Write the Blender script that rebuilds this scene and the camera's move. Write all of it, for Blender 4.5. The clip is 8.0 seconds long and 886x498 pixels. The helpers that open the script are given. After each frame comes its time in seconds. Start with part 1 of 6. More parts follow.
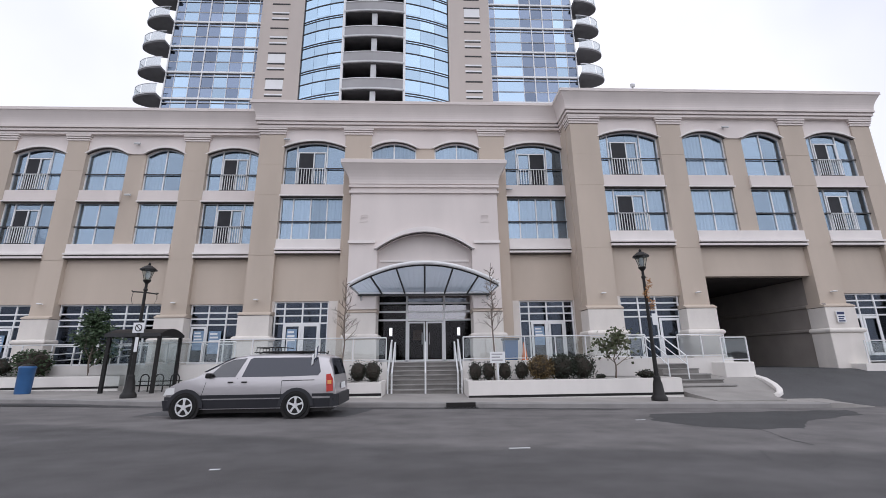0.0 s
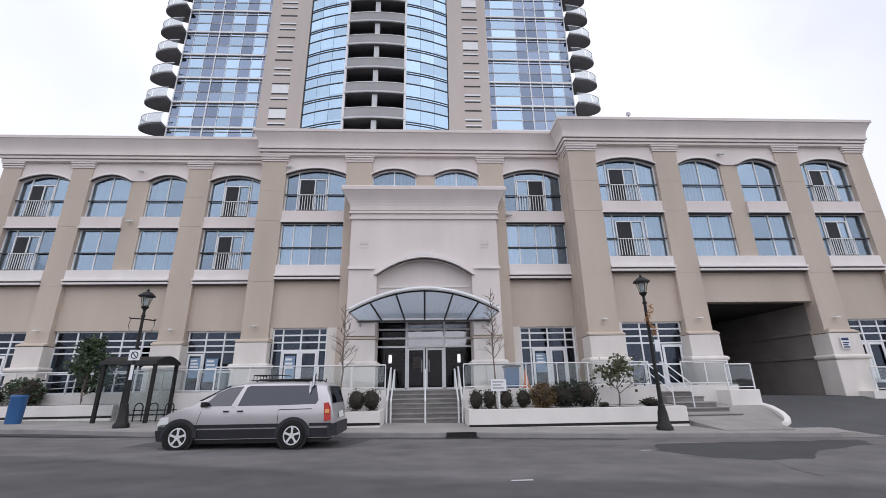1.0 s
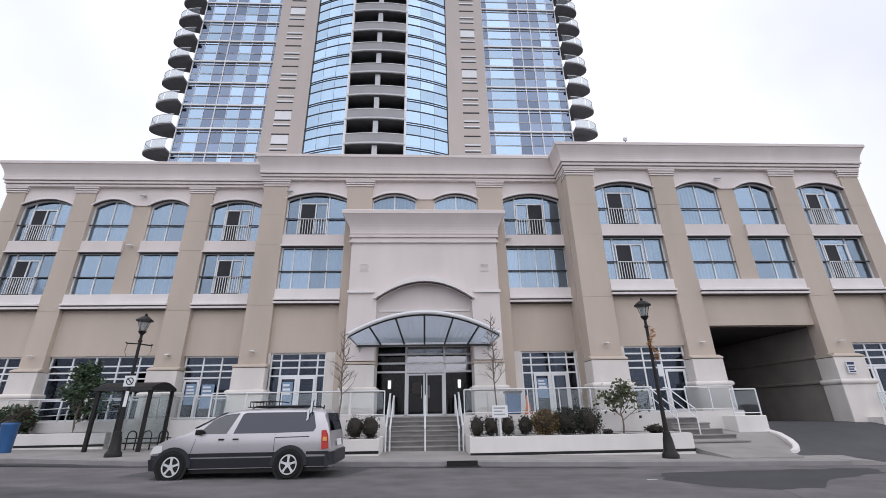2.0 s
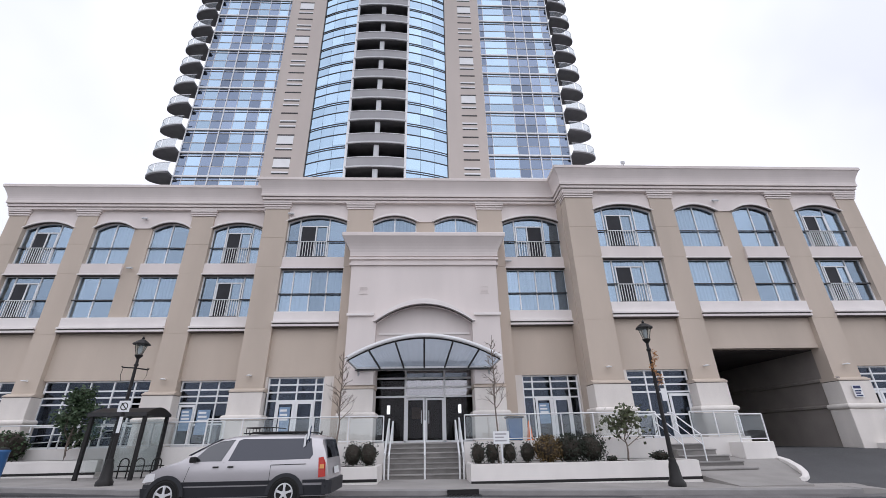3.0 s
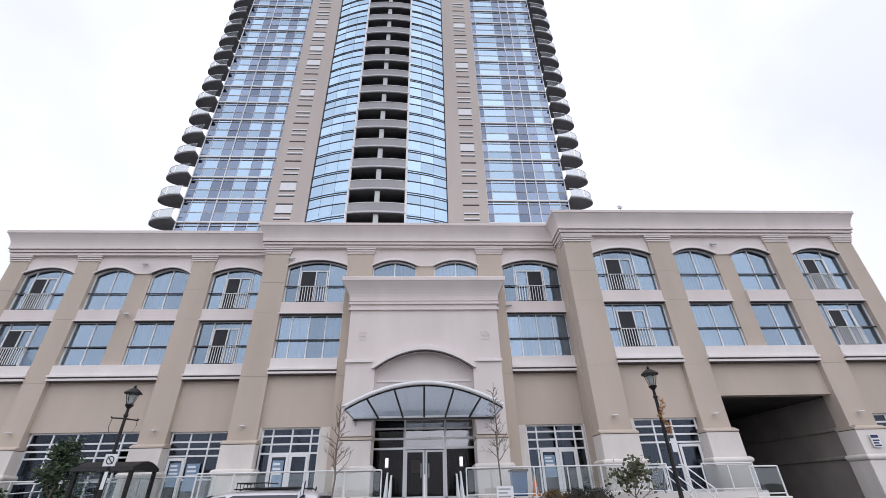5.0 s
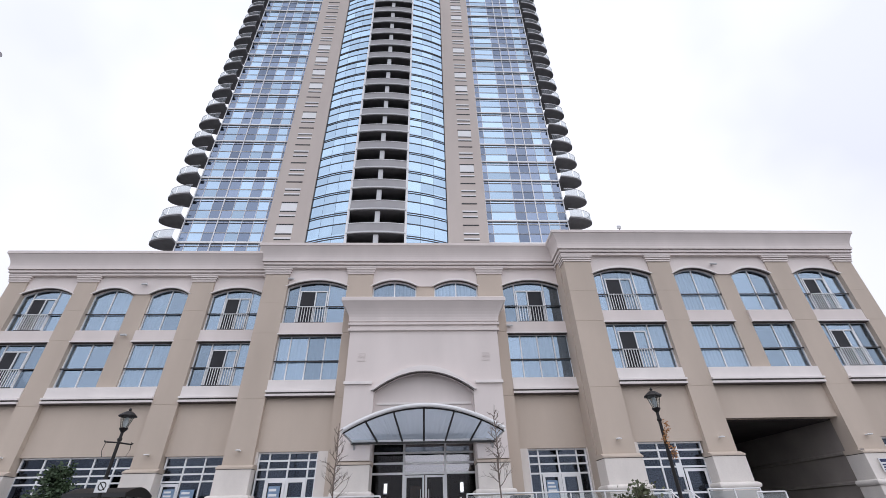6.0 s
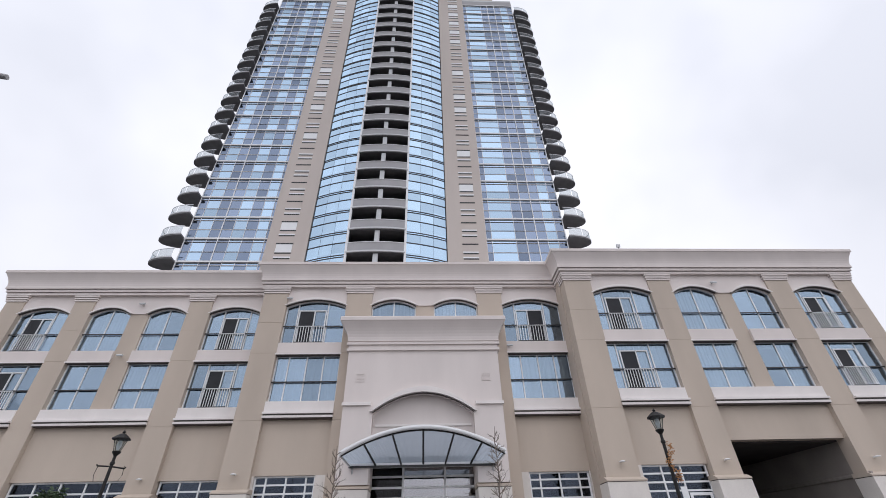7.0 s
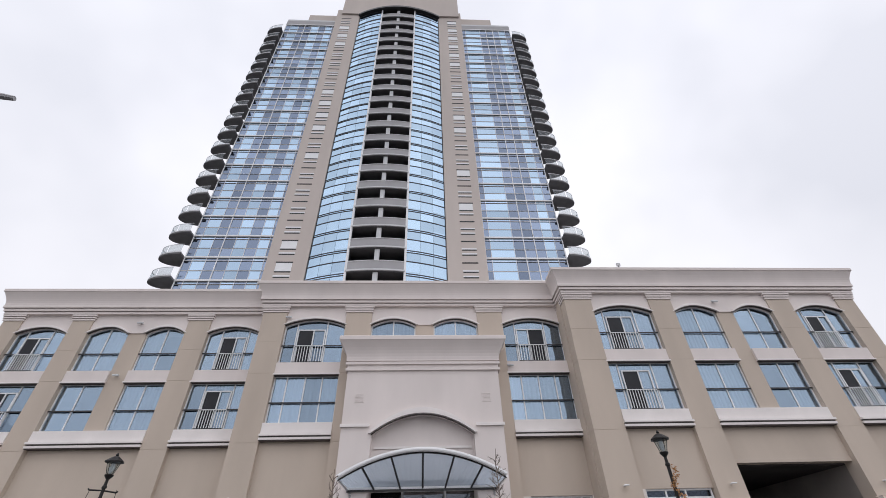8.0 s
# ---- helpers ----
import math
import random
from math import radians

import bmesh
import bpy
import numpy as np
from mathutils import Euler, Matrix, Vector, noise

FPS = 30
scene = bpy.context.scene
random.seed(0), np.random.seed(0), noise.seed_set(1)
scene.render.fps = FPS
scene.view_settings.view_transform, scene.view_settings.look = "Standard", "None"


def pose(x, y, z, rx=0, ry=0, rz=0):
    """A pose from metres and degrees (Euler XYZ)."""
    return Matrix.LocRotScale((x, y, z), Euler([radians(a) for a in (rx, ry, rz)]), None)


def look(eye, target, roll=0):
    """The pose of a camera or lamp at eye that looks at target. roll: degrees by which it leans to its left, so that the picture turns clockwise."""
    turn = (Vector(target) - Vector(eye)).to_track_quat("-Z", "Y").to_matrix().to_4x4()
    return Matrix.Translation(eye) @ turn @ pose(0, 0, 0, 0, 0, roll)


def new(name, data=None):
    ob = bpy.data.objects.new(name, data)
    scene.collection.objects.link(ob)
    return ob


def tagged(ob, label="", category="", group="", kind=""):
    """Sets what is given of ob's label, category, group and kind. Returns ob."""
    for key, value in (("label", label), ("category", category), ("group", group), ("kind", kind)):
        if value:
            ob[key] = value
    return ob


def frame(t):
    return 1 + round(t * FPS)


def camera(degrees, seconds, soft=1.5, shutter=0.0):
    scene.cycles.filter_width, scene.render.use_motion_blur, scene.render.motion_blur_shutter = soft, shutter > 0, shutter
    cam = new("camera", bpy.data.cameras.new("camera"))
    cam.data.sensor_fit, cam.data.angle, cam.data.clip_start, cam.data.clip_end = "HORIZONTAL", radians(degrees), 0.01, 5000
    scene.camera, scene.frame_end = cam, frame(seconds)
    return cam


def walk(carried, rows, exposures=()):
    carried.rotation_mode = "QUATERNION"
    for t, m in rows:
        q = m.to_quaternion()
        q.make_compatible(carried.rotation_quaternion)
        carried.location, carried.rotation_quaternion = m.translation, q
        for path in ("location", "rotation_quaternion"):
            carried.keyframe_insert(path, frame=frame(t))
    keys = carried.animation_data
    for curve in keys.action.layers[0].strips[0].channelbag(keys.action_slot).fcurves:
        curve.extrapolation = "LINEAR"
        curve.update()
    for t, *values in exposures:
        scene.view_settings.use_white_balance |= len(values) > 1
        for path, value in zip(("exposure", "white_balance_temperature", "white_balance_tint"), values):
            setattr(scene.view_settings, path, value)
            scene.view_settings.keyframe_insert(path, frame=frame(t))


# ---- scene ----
cam = camera(92.4, 8.0, soft=0.55)
PATH = [
    (0.0, (0.0, 0.0, 1.5), (0.432, 9.672, 4.004), -0.79),
    (0.5, (0.0, 0.0, 1.5), (0.432, 9.581, 4.332), -0.85),
    (1.0, (0.0, 0.0, 1.5), (0.435, 9.502, 4.584), -0.89),
    (1.5, (0.0, 0.0, 1.5), (0.435, 9.412, 4.849), -0.96),
    (3.0, (0.0, 0.0, 1.5), (0.439, 9.114, 5.591), -1.10),
    (3.5, (0.0, 0.0, 1.5), (0.440, 9.001, 5.834), -1.16),
    (4.0, (0.0, 0.0, 1.5), (0.440, 8.883, 6.072), -1.28),
    (4.5, (0.0, 0.0, 1.5), (0.438, 8.761, 6.302), -1.33),
    (6.0, (0.0, 0.0, 1.5), (0.438, 8.392, 6.920), -1.48),
    (6.5, (0.0, 0.0, 1.5), (0.447, 8.265, 7.112), -1.54),
    (7.0, (0.0, 0.0, 1.5), (0.448, 8.142, 7.288), -1.65),
    (7.5, (0.0, 0.0, 1.5), (0.451, 8.017, 7.460), -1.70),
    (8.0, (0.0, 0.0, 1.5), (0.448, 7.879, 7.641), -1.70),
]
walk(cam, [(t, look(eye, target, roll)) for t, eye, target, roll in PATH], [(0.0, -0.05, 5990, 15), (3.0, 0.0, 5990, 15), (4.5, 0.01, 5990, 15), (6.0, -0.01, 5990, 15), (7.0, -0.15, 6080, 14), (8.0, -0.18, 6180, 14)])

# ---- light ----
world = bpy.data.worlds.new("sky")
scene.world = world
world.use_nodes = True
wn, wl = world.node_tree.nodes, world.node_tree.links
wn.clear()
SUN_ELEV, SUN_TURN = radians(54), radians(150)
sky = wn.new("ShaderNodeTexSky")
sky.sky_type, sky.sun_disc, sky.sun_elevation, sky.sun_rotation = "NISHITA", False, SUN_ELEV, SUN_TURN
sky.dust_density = 3.0
sky_gain = wn.new("ShaderNodeVectorMath")
sky_gain.operation = "SCALE"
sky_gain.inputs["Scale"].default_value = 0.10
wl.new(sky.outputs[0], sky_gain.inputs[0])
wco = wn.new("ShaderNodeTexCoord")
cloud = wn.new("ShaderNodeTexNoise")
cloud.inputs["Scale"].default_value, cloud.inputs["Detail"].default_value = 1.6, 4.0
wl.new(wco.outputs["Generated"], cloud.inputs["Vector"])
cramp = wn.new("ShaderNodeValToRGB")
cramp.color_ramp.elements[0].position, cramp.color_ramp.elements[0].color = 0.34, (0.80, 0.805, 0.82, 1)
cramp.color_ramp.elements[1].position, cramp.color_ramp.elements[1].color = 0.58, (1.02, 1.01, 1.0, 1)
wl.new(cloud.outputs["Fac"], cramp.inputs[0])
wmix = wn.new("ShaderNodeMix")
wmix.data_type = "RGBA"
wmix.inputs["Factor"].default_value = 0.95
wl.new(sky_gain.outputs[0], wmix.inputs["A"])
wl.new(cramp.outputs[0], wmix.inputs["B"])
wsep, wrise, wlift = wn.new("ShaderNodeSeparateXYZ"), wn.new("ShaderNodeMapRange"), wn.new("ShaderNodeVectorMath")
wl.new(wco.outputs["Generated"], wsep.inputs[0])
wl.new(wsep.outputs[2], wrise.inputs["Value"])
wrise.inputs["From Max"].default_value, wrise.inputs["To Min"].default_value, wrise.inputs["To Max"].default_value = 0.8, 0.85, 1.16
wlift.operation = "SCALE"
wl.new(wmix.outputs["Result"], wlift.inputs[0])
wl.new(wrise.outputs[0], wlift.inputs["Scale"])
bg = wn.new("ShaderNodeBackground")
bg.inputs["Strength"].default_value = 1.1
wl.new(wlift.outputs[0], bg.inputs[0])
wo = wn.new("ShaderNodeOutputWorld")
wl.new(bg.outputs[0], wo.inputs[0])
sun_data = bpy.data.lights.new("sun", "SUN")
sun_data.energy, sun_data.angle, sun_data.color = 0.88, radians(140), (1.0, 0.97, 0.93)
sun = new("sun", sun_data)
sun.matrix_world = look((0, 0, 60), (0 - 60 * math.sin(SUN_TURN), 0 - 60 * math.cos(SUN_TURN), 60 - 60 * math.tan(SUN_ELEV)))


# ---- materials ----
def material(name, color, rough=0.8, metal=0.0, vary=0.12, scale=1.5, bump=0.0, bump_scale=40.0, streak=0.0, random_tint=0.0, spec=0.5):
    """A surface with large stains, fine grain and relief. streak: how far the stains are drawn out downwards."""
    m = bpy.data.materials.new(name)
    m.use_nodes = True
    n, l = m.node_tree.nodes, m.node_tree.links
    b = n["Principled BSDF"]
    b.inputs["Roughness"].default_value, b.inputs["Metallic"].default_value = rough, metal
    b.inputs["Specular IOR Level"].default_value = spec
    geo = n.new("ShaderNodeNewGeometry")
    mp = n.new("ShaderNodeMapping")
    mp.inputs["Scale"].default_value = (1, 1, 1 - streak)
    l.new(geo.outputs["Position"], mp.inputs["Vector"])
    big = n.new("ShaderNodeTexNoise")
    big.inputs["Scale"].default_value, big.inputs["Detail"].default_value = scale, 5.0
    l.new(mp.outputs[0], big.inputs["Vector"])
    fine = n.new("ShaderNodeTexNoise")
    fine.inputs["Scale"].default_value, fine.inputs["Detail"].default_value = bump_scale, 3.0
    l.new(geo.outputs["Position"], fine.inputs["Vector"])
    ad = n.new("ShaderNodeMath")
    ad.operation = "MULTIPLY_ADD"
    ad.inputs[1].default_value = 0.35
    l.new(fine.outputs["Fac"], ad.inputs[0])
    l.new(big.outputs["Fac"], ad.inputs[2])
    rg = n.new("ShaderNodeMapRange")
    rg.inputs["From Min"].default_value, rg.inputs["From Max"].default_value = 0.4, 0.95
    rg.inputs["To Min"].default_value, rg.inputs["To Max"].default_value = 1 - vary, 1 + vary
    l.new(ad.outputs[0], rg.inputs["Value"])
    fac = rg.outputs[0]
    if random_tint:
        oi = n.new("ShaderNodeObjectInfo")
        rr = n.new("ShaderNodeMapRange")
        rr.inputs["To Min"].default_value, rr.inputs["To Max"].default_value = 1 - random_tint, 1 + random_tint
        l.new(oi.outputs["Random"], rr.inputs["Value"])
        mu = n.new("ShaderNodeMath")
        mu.operation = "MULTIPLY"
        l.new(fac, mu.inputs[0])
        l.new(rr.outputs[0], mu.inputs[1])
        fac = mu.outputs[0]
    sc = n.new("ShaderNodeVectorMath")
    sc.operation = "SCALE"
    sc.inputs[0].default_value = color
    l.new(fac, sc.inputs["Scale"])
    l.new(sc.outputs[0], b.inputs["Base Color"])
    if bump:
        bp = n.new("ShaderNodeBump")
        bp.inputs["Strength"].default_value, bp.inputs["Distance"].default_value = bump, 0.01
        l.new(fine.outputs["Fac"], bp.inputs["Height"])
        l.new(bp.outputs[0], b.inputs["Normal"])
    return m


def window_glass(name, tint, body, share, wave=0.02, random_tint=0.15):
    """Coated glass: a tinted reflection over a clear tinted pane, slightly uneven."""
    m = bpy.data.materials.new(name)
    m.use_nodes = True
    n, l = m.node_tree.nodes, m.node_tree.links
    n.clear()
    out, mx = n.new("ShaderNodeOutputMaterial"), n.new("ShaderNodeMixShader")
    gl, tr = n.new("ShaderNodeBsdfGlossy"), n.new("ShaderNodeBsdfTransparent")
    gl.inputs["Roughness"].default_value = 0.03
    tr.inputs["Color"].default_value = (*body, 1)
    oi, rr, sc = n.new("ShaderNodeObjectInfo"), n.new("ShaderNodeMapRange"), n.new("ShaderNodeVectorMath")
    rr.inputs["To Min"].default_value, rr.inputs["To Max"].default_value = 1 - random_tint, 1 + random_tint
    l.new(oi.outputs["Random"], rr.inputs["Value"])
    sc.operation = "SCALE"
    sc.inputs[0].default_value = tint
    l.new(rr.outputs[0], sc.inputs["Scale"])
    l.new(sc.outputs[0], gl.inputs["Color"])
    geo, no, bp = n.new("ShaderNodeNewGeometry"), n.new("ShaderNodeTexNoise"), n.new("ShaderNodeBump")
    no.inputs["Scale"].default_value = 0.9
    l.new(geo.outputs["Position"], no.inputs["Vector"])
    bp.inputs["Strength"].default_value, bp.inputs["Distance"].default_value = 0.5, wave
    l.new(no.outputs["Fac"], bp.inputs["Height"])
    l.new(bp.outputs[0], gl.inputs["Normal"])
    mx.inputs[0].default_value = share
    l.new(tr.outputs[0], mx.inputs[1])
    l.new(gl.outputs[0], mx.inputs[2])
    l.new(mx.outputs[0], out.inputs[0])
    return m


def road_surface():
    """Asphalt: an old pale strip along the kerb meeting a darker resurfaced lane, tyre-worn along the street."""
    m = material("street_asphalt", (1, 1, 1), 0.88, vary=0.16, scale=0.7, bump=0.6, bump_scale=90)
    n, l = m.node_tree.nodes, m.node_tree.links

    def op(kind, a, b=0.0, c=0.0):
        k = n.new("ShaderNodeMath")
        k.operation = kind
        for i, v in enumerate((a, b, c)):
            if isinstance(v, float):
                k.inputs[i].default_value = v
            else:
                l.new(v, k.inputs[i])
        return k.outputs[0]

    def grain(scale, sx, sy, detail):
        mp, no = n.new("ShaderNodeMapping"), n.new("ShaderNodeTexNoise")
        mp.inputs["Scale"].default_value = (sx, sy, 1)
        no.inputs["Scale"].default_value, no.inputs["Detail"].default_value = scale, detail
        l.new(geo.outputs["Position"], mp.inputs["Vector"])
        l.new(mp.outputs[0], no.inputs["Vector"])
        return no.outputs["Fac"]

    geo, sep = n.new("ShaderNodeNewGeometry"), n.new("ShaderNodeSeparateXYZ")
    l.new(geo.outputs["Position"], sep.inputs[0])
    x, y = sep.outputs[0], sep.outputs[1]
    seam = op("ADD", op("MULTIPLY", op("MAXIMUM", op("MULTIPLY", x, -1.0), 0.0), 0.33), op("MULTIPLY", op("MAXIMUM", x, 0.0), -0.08))
    off = op("SUBTRACT", op("SUBTRACT", y, 7.95), seam)
    off = op("MULTIPLY_ADD", op("SUBTRACT", grain(0.5, 0.5, 1.0, 5.0), 0.5), 1.7, off)
    rg = n.new("ShaderNodeMapRange")
    rg.interpolation_type = "SMOOTHSTEP"
    rg.inputs["From Min"].default_value, rg.inputs["From Max"].default_value = -0.25, 0.4
    l.new(off, rg.inputs["Value"])
    mx = n.new("ShaderNodeMix")
    mx.data_type = "RGBA"
    mx.inputs["A"].default_value, mx.inputs["B"].default_value = (0.079, 0.0755, 0.077, 1), (0.133, 0.126, 0.125, 1)
    l.new(rg.outputs[0], mx.inputs["Factor"])
    wear = op("MULTIPLY_ADD", grain(0.9, 0.2, 1.0, 5.0), 0.8, 0.6)
    blot = op("MULTIPLY_ADD", grain(1.6, 0.8, 1.0, 8.0), 0.9, 0.55)
    tone = n.new("ShaderNodeVectorMath")
    tone.operation = "SCALE"
    l.new(mx.outputs["Result"], tone.inputs[0])
    l.new(op("MULTIPLY", wear, blot), tone.inputs["Scale"])
    last = n["Principled BSDF"].inputs["Base Color"].links[0].from_node
    l.new(tone.outputs[0], last.inputs[0])
    return m


TAN = material("tan_stucco", (0.54, 0.46, 0.385), 0.92, vary=0.10, scale=0.6, bump=0.25, bump_scale=60, streak=0.75)
CREAM = material("cream_stucco", (0.73, 0.665, 0.635), 0.9, vary=0.07, scale=0.8, bump=0.2, bump_scale=60, streak=0.75)
PALE = material("pale_moulding", (0.80, 0.755, 0.73), 0.85, vary=0.06, scale=1.2, bump=0.1)
STONE = material("pale_cast_stone", (0.72, 0.675, 0.63), 0.85, vary=0.1, scale=1.3, bump=0.2, bump_scale=25, streak=0.5)
TOWER_TAN = material("tower_precast", (0.55, 0.49, 0.45), 0.9, vary=0.08, scale=0.35, bump=0.1, streak=0.8)
WHITE = material("white_aluminium", (0.78, 0.79, 0.80), 0.4, vary=0.03)
DARK = material("dark_bronze_metal", (0.02, 0.02, 0.022), 0.4, vary=0.2)
SHADE_LINE = material("brown_shade_line", (0.085, 0.07, 0.065), 0.7, vary=0.25, scale=6)
BLACK = material("black_paint", (0.011, 0.010, 0.010), 0.5, vary=0.3, scale=8, spec=0.35)
STEEL = material("brushed_steel", (0.60, 0.61, 0.62), 0.35, 0.9, vary=0.05)
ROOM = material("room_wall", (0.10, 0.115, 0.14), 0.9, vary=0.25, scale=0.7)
ROOM_AND_SHADE = material("dark_room_and_shade", (0.022, 0.025, 0.034), 0.9, vary=0.4, scale=0.9)
SCREEN = material("insect_screen", (0.018, 0.019, 0.024), 0.7, vary=0.3, scale=2)
CURTAIN = material("pale_curtain", (0.78, 0.82, 0.86), 0.9, vary=0.2, scale=3, streak=0.9)
SOFFIT = material("shade_dark_concrete", (0.085, 0.083, 0.085), 0.9, vary=0.15, scale=1.5)
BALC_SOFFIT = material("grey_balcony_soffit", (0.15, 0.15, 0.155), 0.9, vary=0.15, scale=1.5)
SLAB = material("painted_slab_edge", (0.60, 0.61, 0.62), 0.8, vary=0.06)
PARAPET = material("grey_balcony_panel", (0.36, 0.355, 0.365), 0.7, vary=0.08, scale=0.6)
ASPHALT = material("asphalt", (0.075, 0.075, 0.078), 0.88, vary=0.28, scale=0.5, bump=0.6, bump_scale=90)
ASPHALT_PATCH = material("dark_asphalt_patch", (0.05, 0.05, 0.052), 0.85, vary=0.25, scale=0.8, bump=0.5, bump_scale=90)
CONCRETE = material("pavement_concrete", (0.30, 0.285, 0.27), 0.9, vary=0.16, scale=0.9, bump=0.3, bump_scale=50)
KERB = material("kerb_concrete", (0.26, 0.25, 0.245), 0.9, vary=0.18, scale=1.5, bump=0.3)
WALLWHITE = material("white_rendered_wall", (0.72, 0.69, 0.66), 0.88, vary=0.08, scale=1.1, bump=0.15, streak=0.6)
STEP = material("step_stone", (0.27, 0.26, 0.25), 0.85, vary=0.2, scale=1.6, bump=0.3, random_tint=0.22)
# Riser colour is the step stone darkened for the shade under each tread.
RISER = material("shade_toned_riser", (0.20, 0.19, 0.18), 0.9, vary=0.25, scale=2.0, bump=0.3, random_tint=0.2)
SOIL = material("dark_mulch", (0.035, 0.028, 0.022), 0.95, vary=0.4, scale=12, bump=0.8)
GLASS = window_glass("blue_window_glass", (0.36, 0.455, 0.56), (0.93, 0.96, 0.98), 0.46, wave=0.03, random_tint=0.22)
GLASS_LIGHT = window_glass("pale_tower_glass", (0.39, 0.51, 0.64), (0.4, 0.5, 0.6), 0.86, random_tint=0.22)
GLASS_DARK = window_glass("dark_tower_glass", (0.235, 0.287, 0.385), (0.3, 0.33, 0.4), 0.80, random_tint=0.3)
GLASS_BULGE = window_glass("bay_tower_glass", (0.40, 0.53, 0.66), (0.4, 0.5, 0.6), 0.88, random_tint=0.16)
GLASS_SHOP = window_glass("shop_glass", (0.48, 0.55, 0.68), (0.5, 0.54, 0.6), 0.075)
GLASS_DOOR = window_glass("dark_entrance_glass", (0.5, 0.5, 0.52), (0.42, 0.40, 0.40), 0.035)
GLASS_TRANSOM = window_glass("transom_glass", (0.66, 0.66, 0.69), (0.5, 0.49, 0.49), 0.4)
GLASS_CLEAR = window_glass("clear_balustrade_glass", (0.7, 0.74, 0.76), (0.92, 0.94, 0.94), 0.08)


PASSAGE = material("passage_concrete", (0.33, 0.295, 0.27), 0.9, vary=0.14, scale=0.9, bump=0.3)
INNER_SHADE = material("deep_shade_concrete", (0.055, 0.048, 0.045), 0.95, vary=0.3, scale=0.8, bump=0.3)
LOBBY = material("dark_brown_lobby", (0.055, 0.04, 0.034), 0.7, vary=0.4, scale=1.2)
LOBBY_GLOW = material("warm_lobby_glow", (0.62, 0.46, 0.28), 0.7, vary=0.3, scale=4)
def frosted(name, diffuse, clear, share):
    """Frosted glass: part of the light is scattered through, part passes."""
    m = bpy.data.materials.new(name)
    m.use_nodes = True
    n, l = m.node_tree.nodes, m.node_tree.links
    n.clear()
    out, mx, tl, tr = n.new("ShaderNodeOutputMaterial"), n.new("ShaderNodeMixShader"), n.new("ShaderNodeBsdfTranslucent"), n.new("ShaderNodeBsdfTransparent")
    tl.inputs["Color"].default_value, tr.inputs["Color"].default_value = (*diffuse, 1), (*clear, 1)
    mx.inputs[0].default_value = share
    l.new(tr.outputs[0], mx.inputs[1])
    l.new(tl.outputs[0], mx.inputs[2])
    l.new(mx.outputs[0], out.inputs[0])
    return m


GLASS_CANOPY = frosted("frosted_canopy_glass", (0.58, 0.64, 0.70), (0.80, 0.84, 0.88), 0.42)
GLASS_MILKY = frosted("milky_balustrade_glass", (0.86, 0.89, 0.90), (0.93, 0.95, 0.96), 0.4)
GLASS_FROST = frosted("pale_balcony_glass", (0.88, 0.9, 0.92), (0.93, 0.95, 0.96), 0.2)
BLUEPAPER = material("blue_notice", (0.20, 0.30, 0.44), 0.6, vary=0.2, scale=5)
SIGNWHITE = material("white_sign", (0.78, 0.79, 0.80), 0.5, vary=0.05)
SIGNBLUE = material("blue_sign_paint", (0.02, 0.03, 0.10), 0.5, vary=0.1)
BLUEBIN = material("blue_plastic", (0.03, 0.11, 0.28), 0.45, vary=0.12, scale=4)
ORANGE = material("orange_plastic", (0.75, 0.2, 0.04), 0.5, vary=0.1, scale=5)
BARK = material("grey_brown_bark", (0.19, 0.155, 0.13), 0.95, vary=0.3, scale=9, bump=0.5)
DRYLEAF = material("dry_garland", (0.34, 0.16, 0.05), 0.8, vary=0.5, scale=14)
LEAF = material("green_leaf", (0.04, 0.07, 0.03), 0.6, vary=0.45, scale=7)
LEAF_PALE = material("pale_leaf", (0.10, 0.115, 0.06), 0.55, vary=0.5, scale=9)
LEAF_DARK = material("dark_evergreen", (0.022, 0.03, 0.018), 0.65, vary=0.5, scale=8)
LEAF_BROWN = material("bronze_evergreen", (0.13, 0.085, 0.03), 0.65, vary=0.45, scale=8)
SILVER = material("silver_car_paint", (0.55, 0.53, 0.54), 0.24, 0.45, vary=0.05, scale=1.2)
CLADDING = material("dark_grey_plastic", (0.026, 0.027, 0.032), 0.5, vary=0.15, scale=3, spec=0.35)
TYRE = material("tyre_rubber", (0.012, 0.012, 0.012), 0.85, vary=0.3, scale=6, spec=0.3)
ALLOY = material("alloy_wheel", (0.78, 0.78, 0.79), 0.35, 0.5, vary=0.1, scale=9)
TAILRED = material("tail_light_red", (0.45, 0.03, 0.02), 0.25, vary=0.1)
AMBER = material("indicator_amber", (0.75, 0.35, 0.12), 0.25, vary=0.1)
HEADLIGHT = material("headlight_lens", (0.72, 0.72, 0.72), 0.12, vary=0.1)
FLAGBLUE = material("flag_cloth", (0.04, 0.05, 0.10), 0.9, vary=0.5, scale=16)
CARGLASS = window_glass("tinted_car_glass", (0.30, 0.31, 0.35), (0.05, 0.05, 0.055), 0.24, wave=0.012)
CARGLASS_FRONT = window_glass("clear_car_glass", (0.45, 0.46, 0.48), (0.30, 0.30, 0.31), 0.24, wave=0.002)
LAMPGLOW = bpy.data.materials.new("lit_lamp_glass")
LAMPGLOW.use_nodes = True
LAMPGLOW.node_tree.nodes["Principled BSDF"].inputs["Emission Color"].default_value = (1, 0.96, 0.9, 1)
LAMPGLOW.node_tree.nodes["Principled BSDF"].inputs["Emission Strength"].default_value = 1.6

RAILWHITE = material("pale_powder_coat", (0.74, 0.745, 0.75), 0.4, vary=0.05)

# ---- building helpers ----
BASE = {}


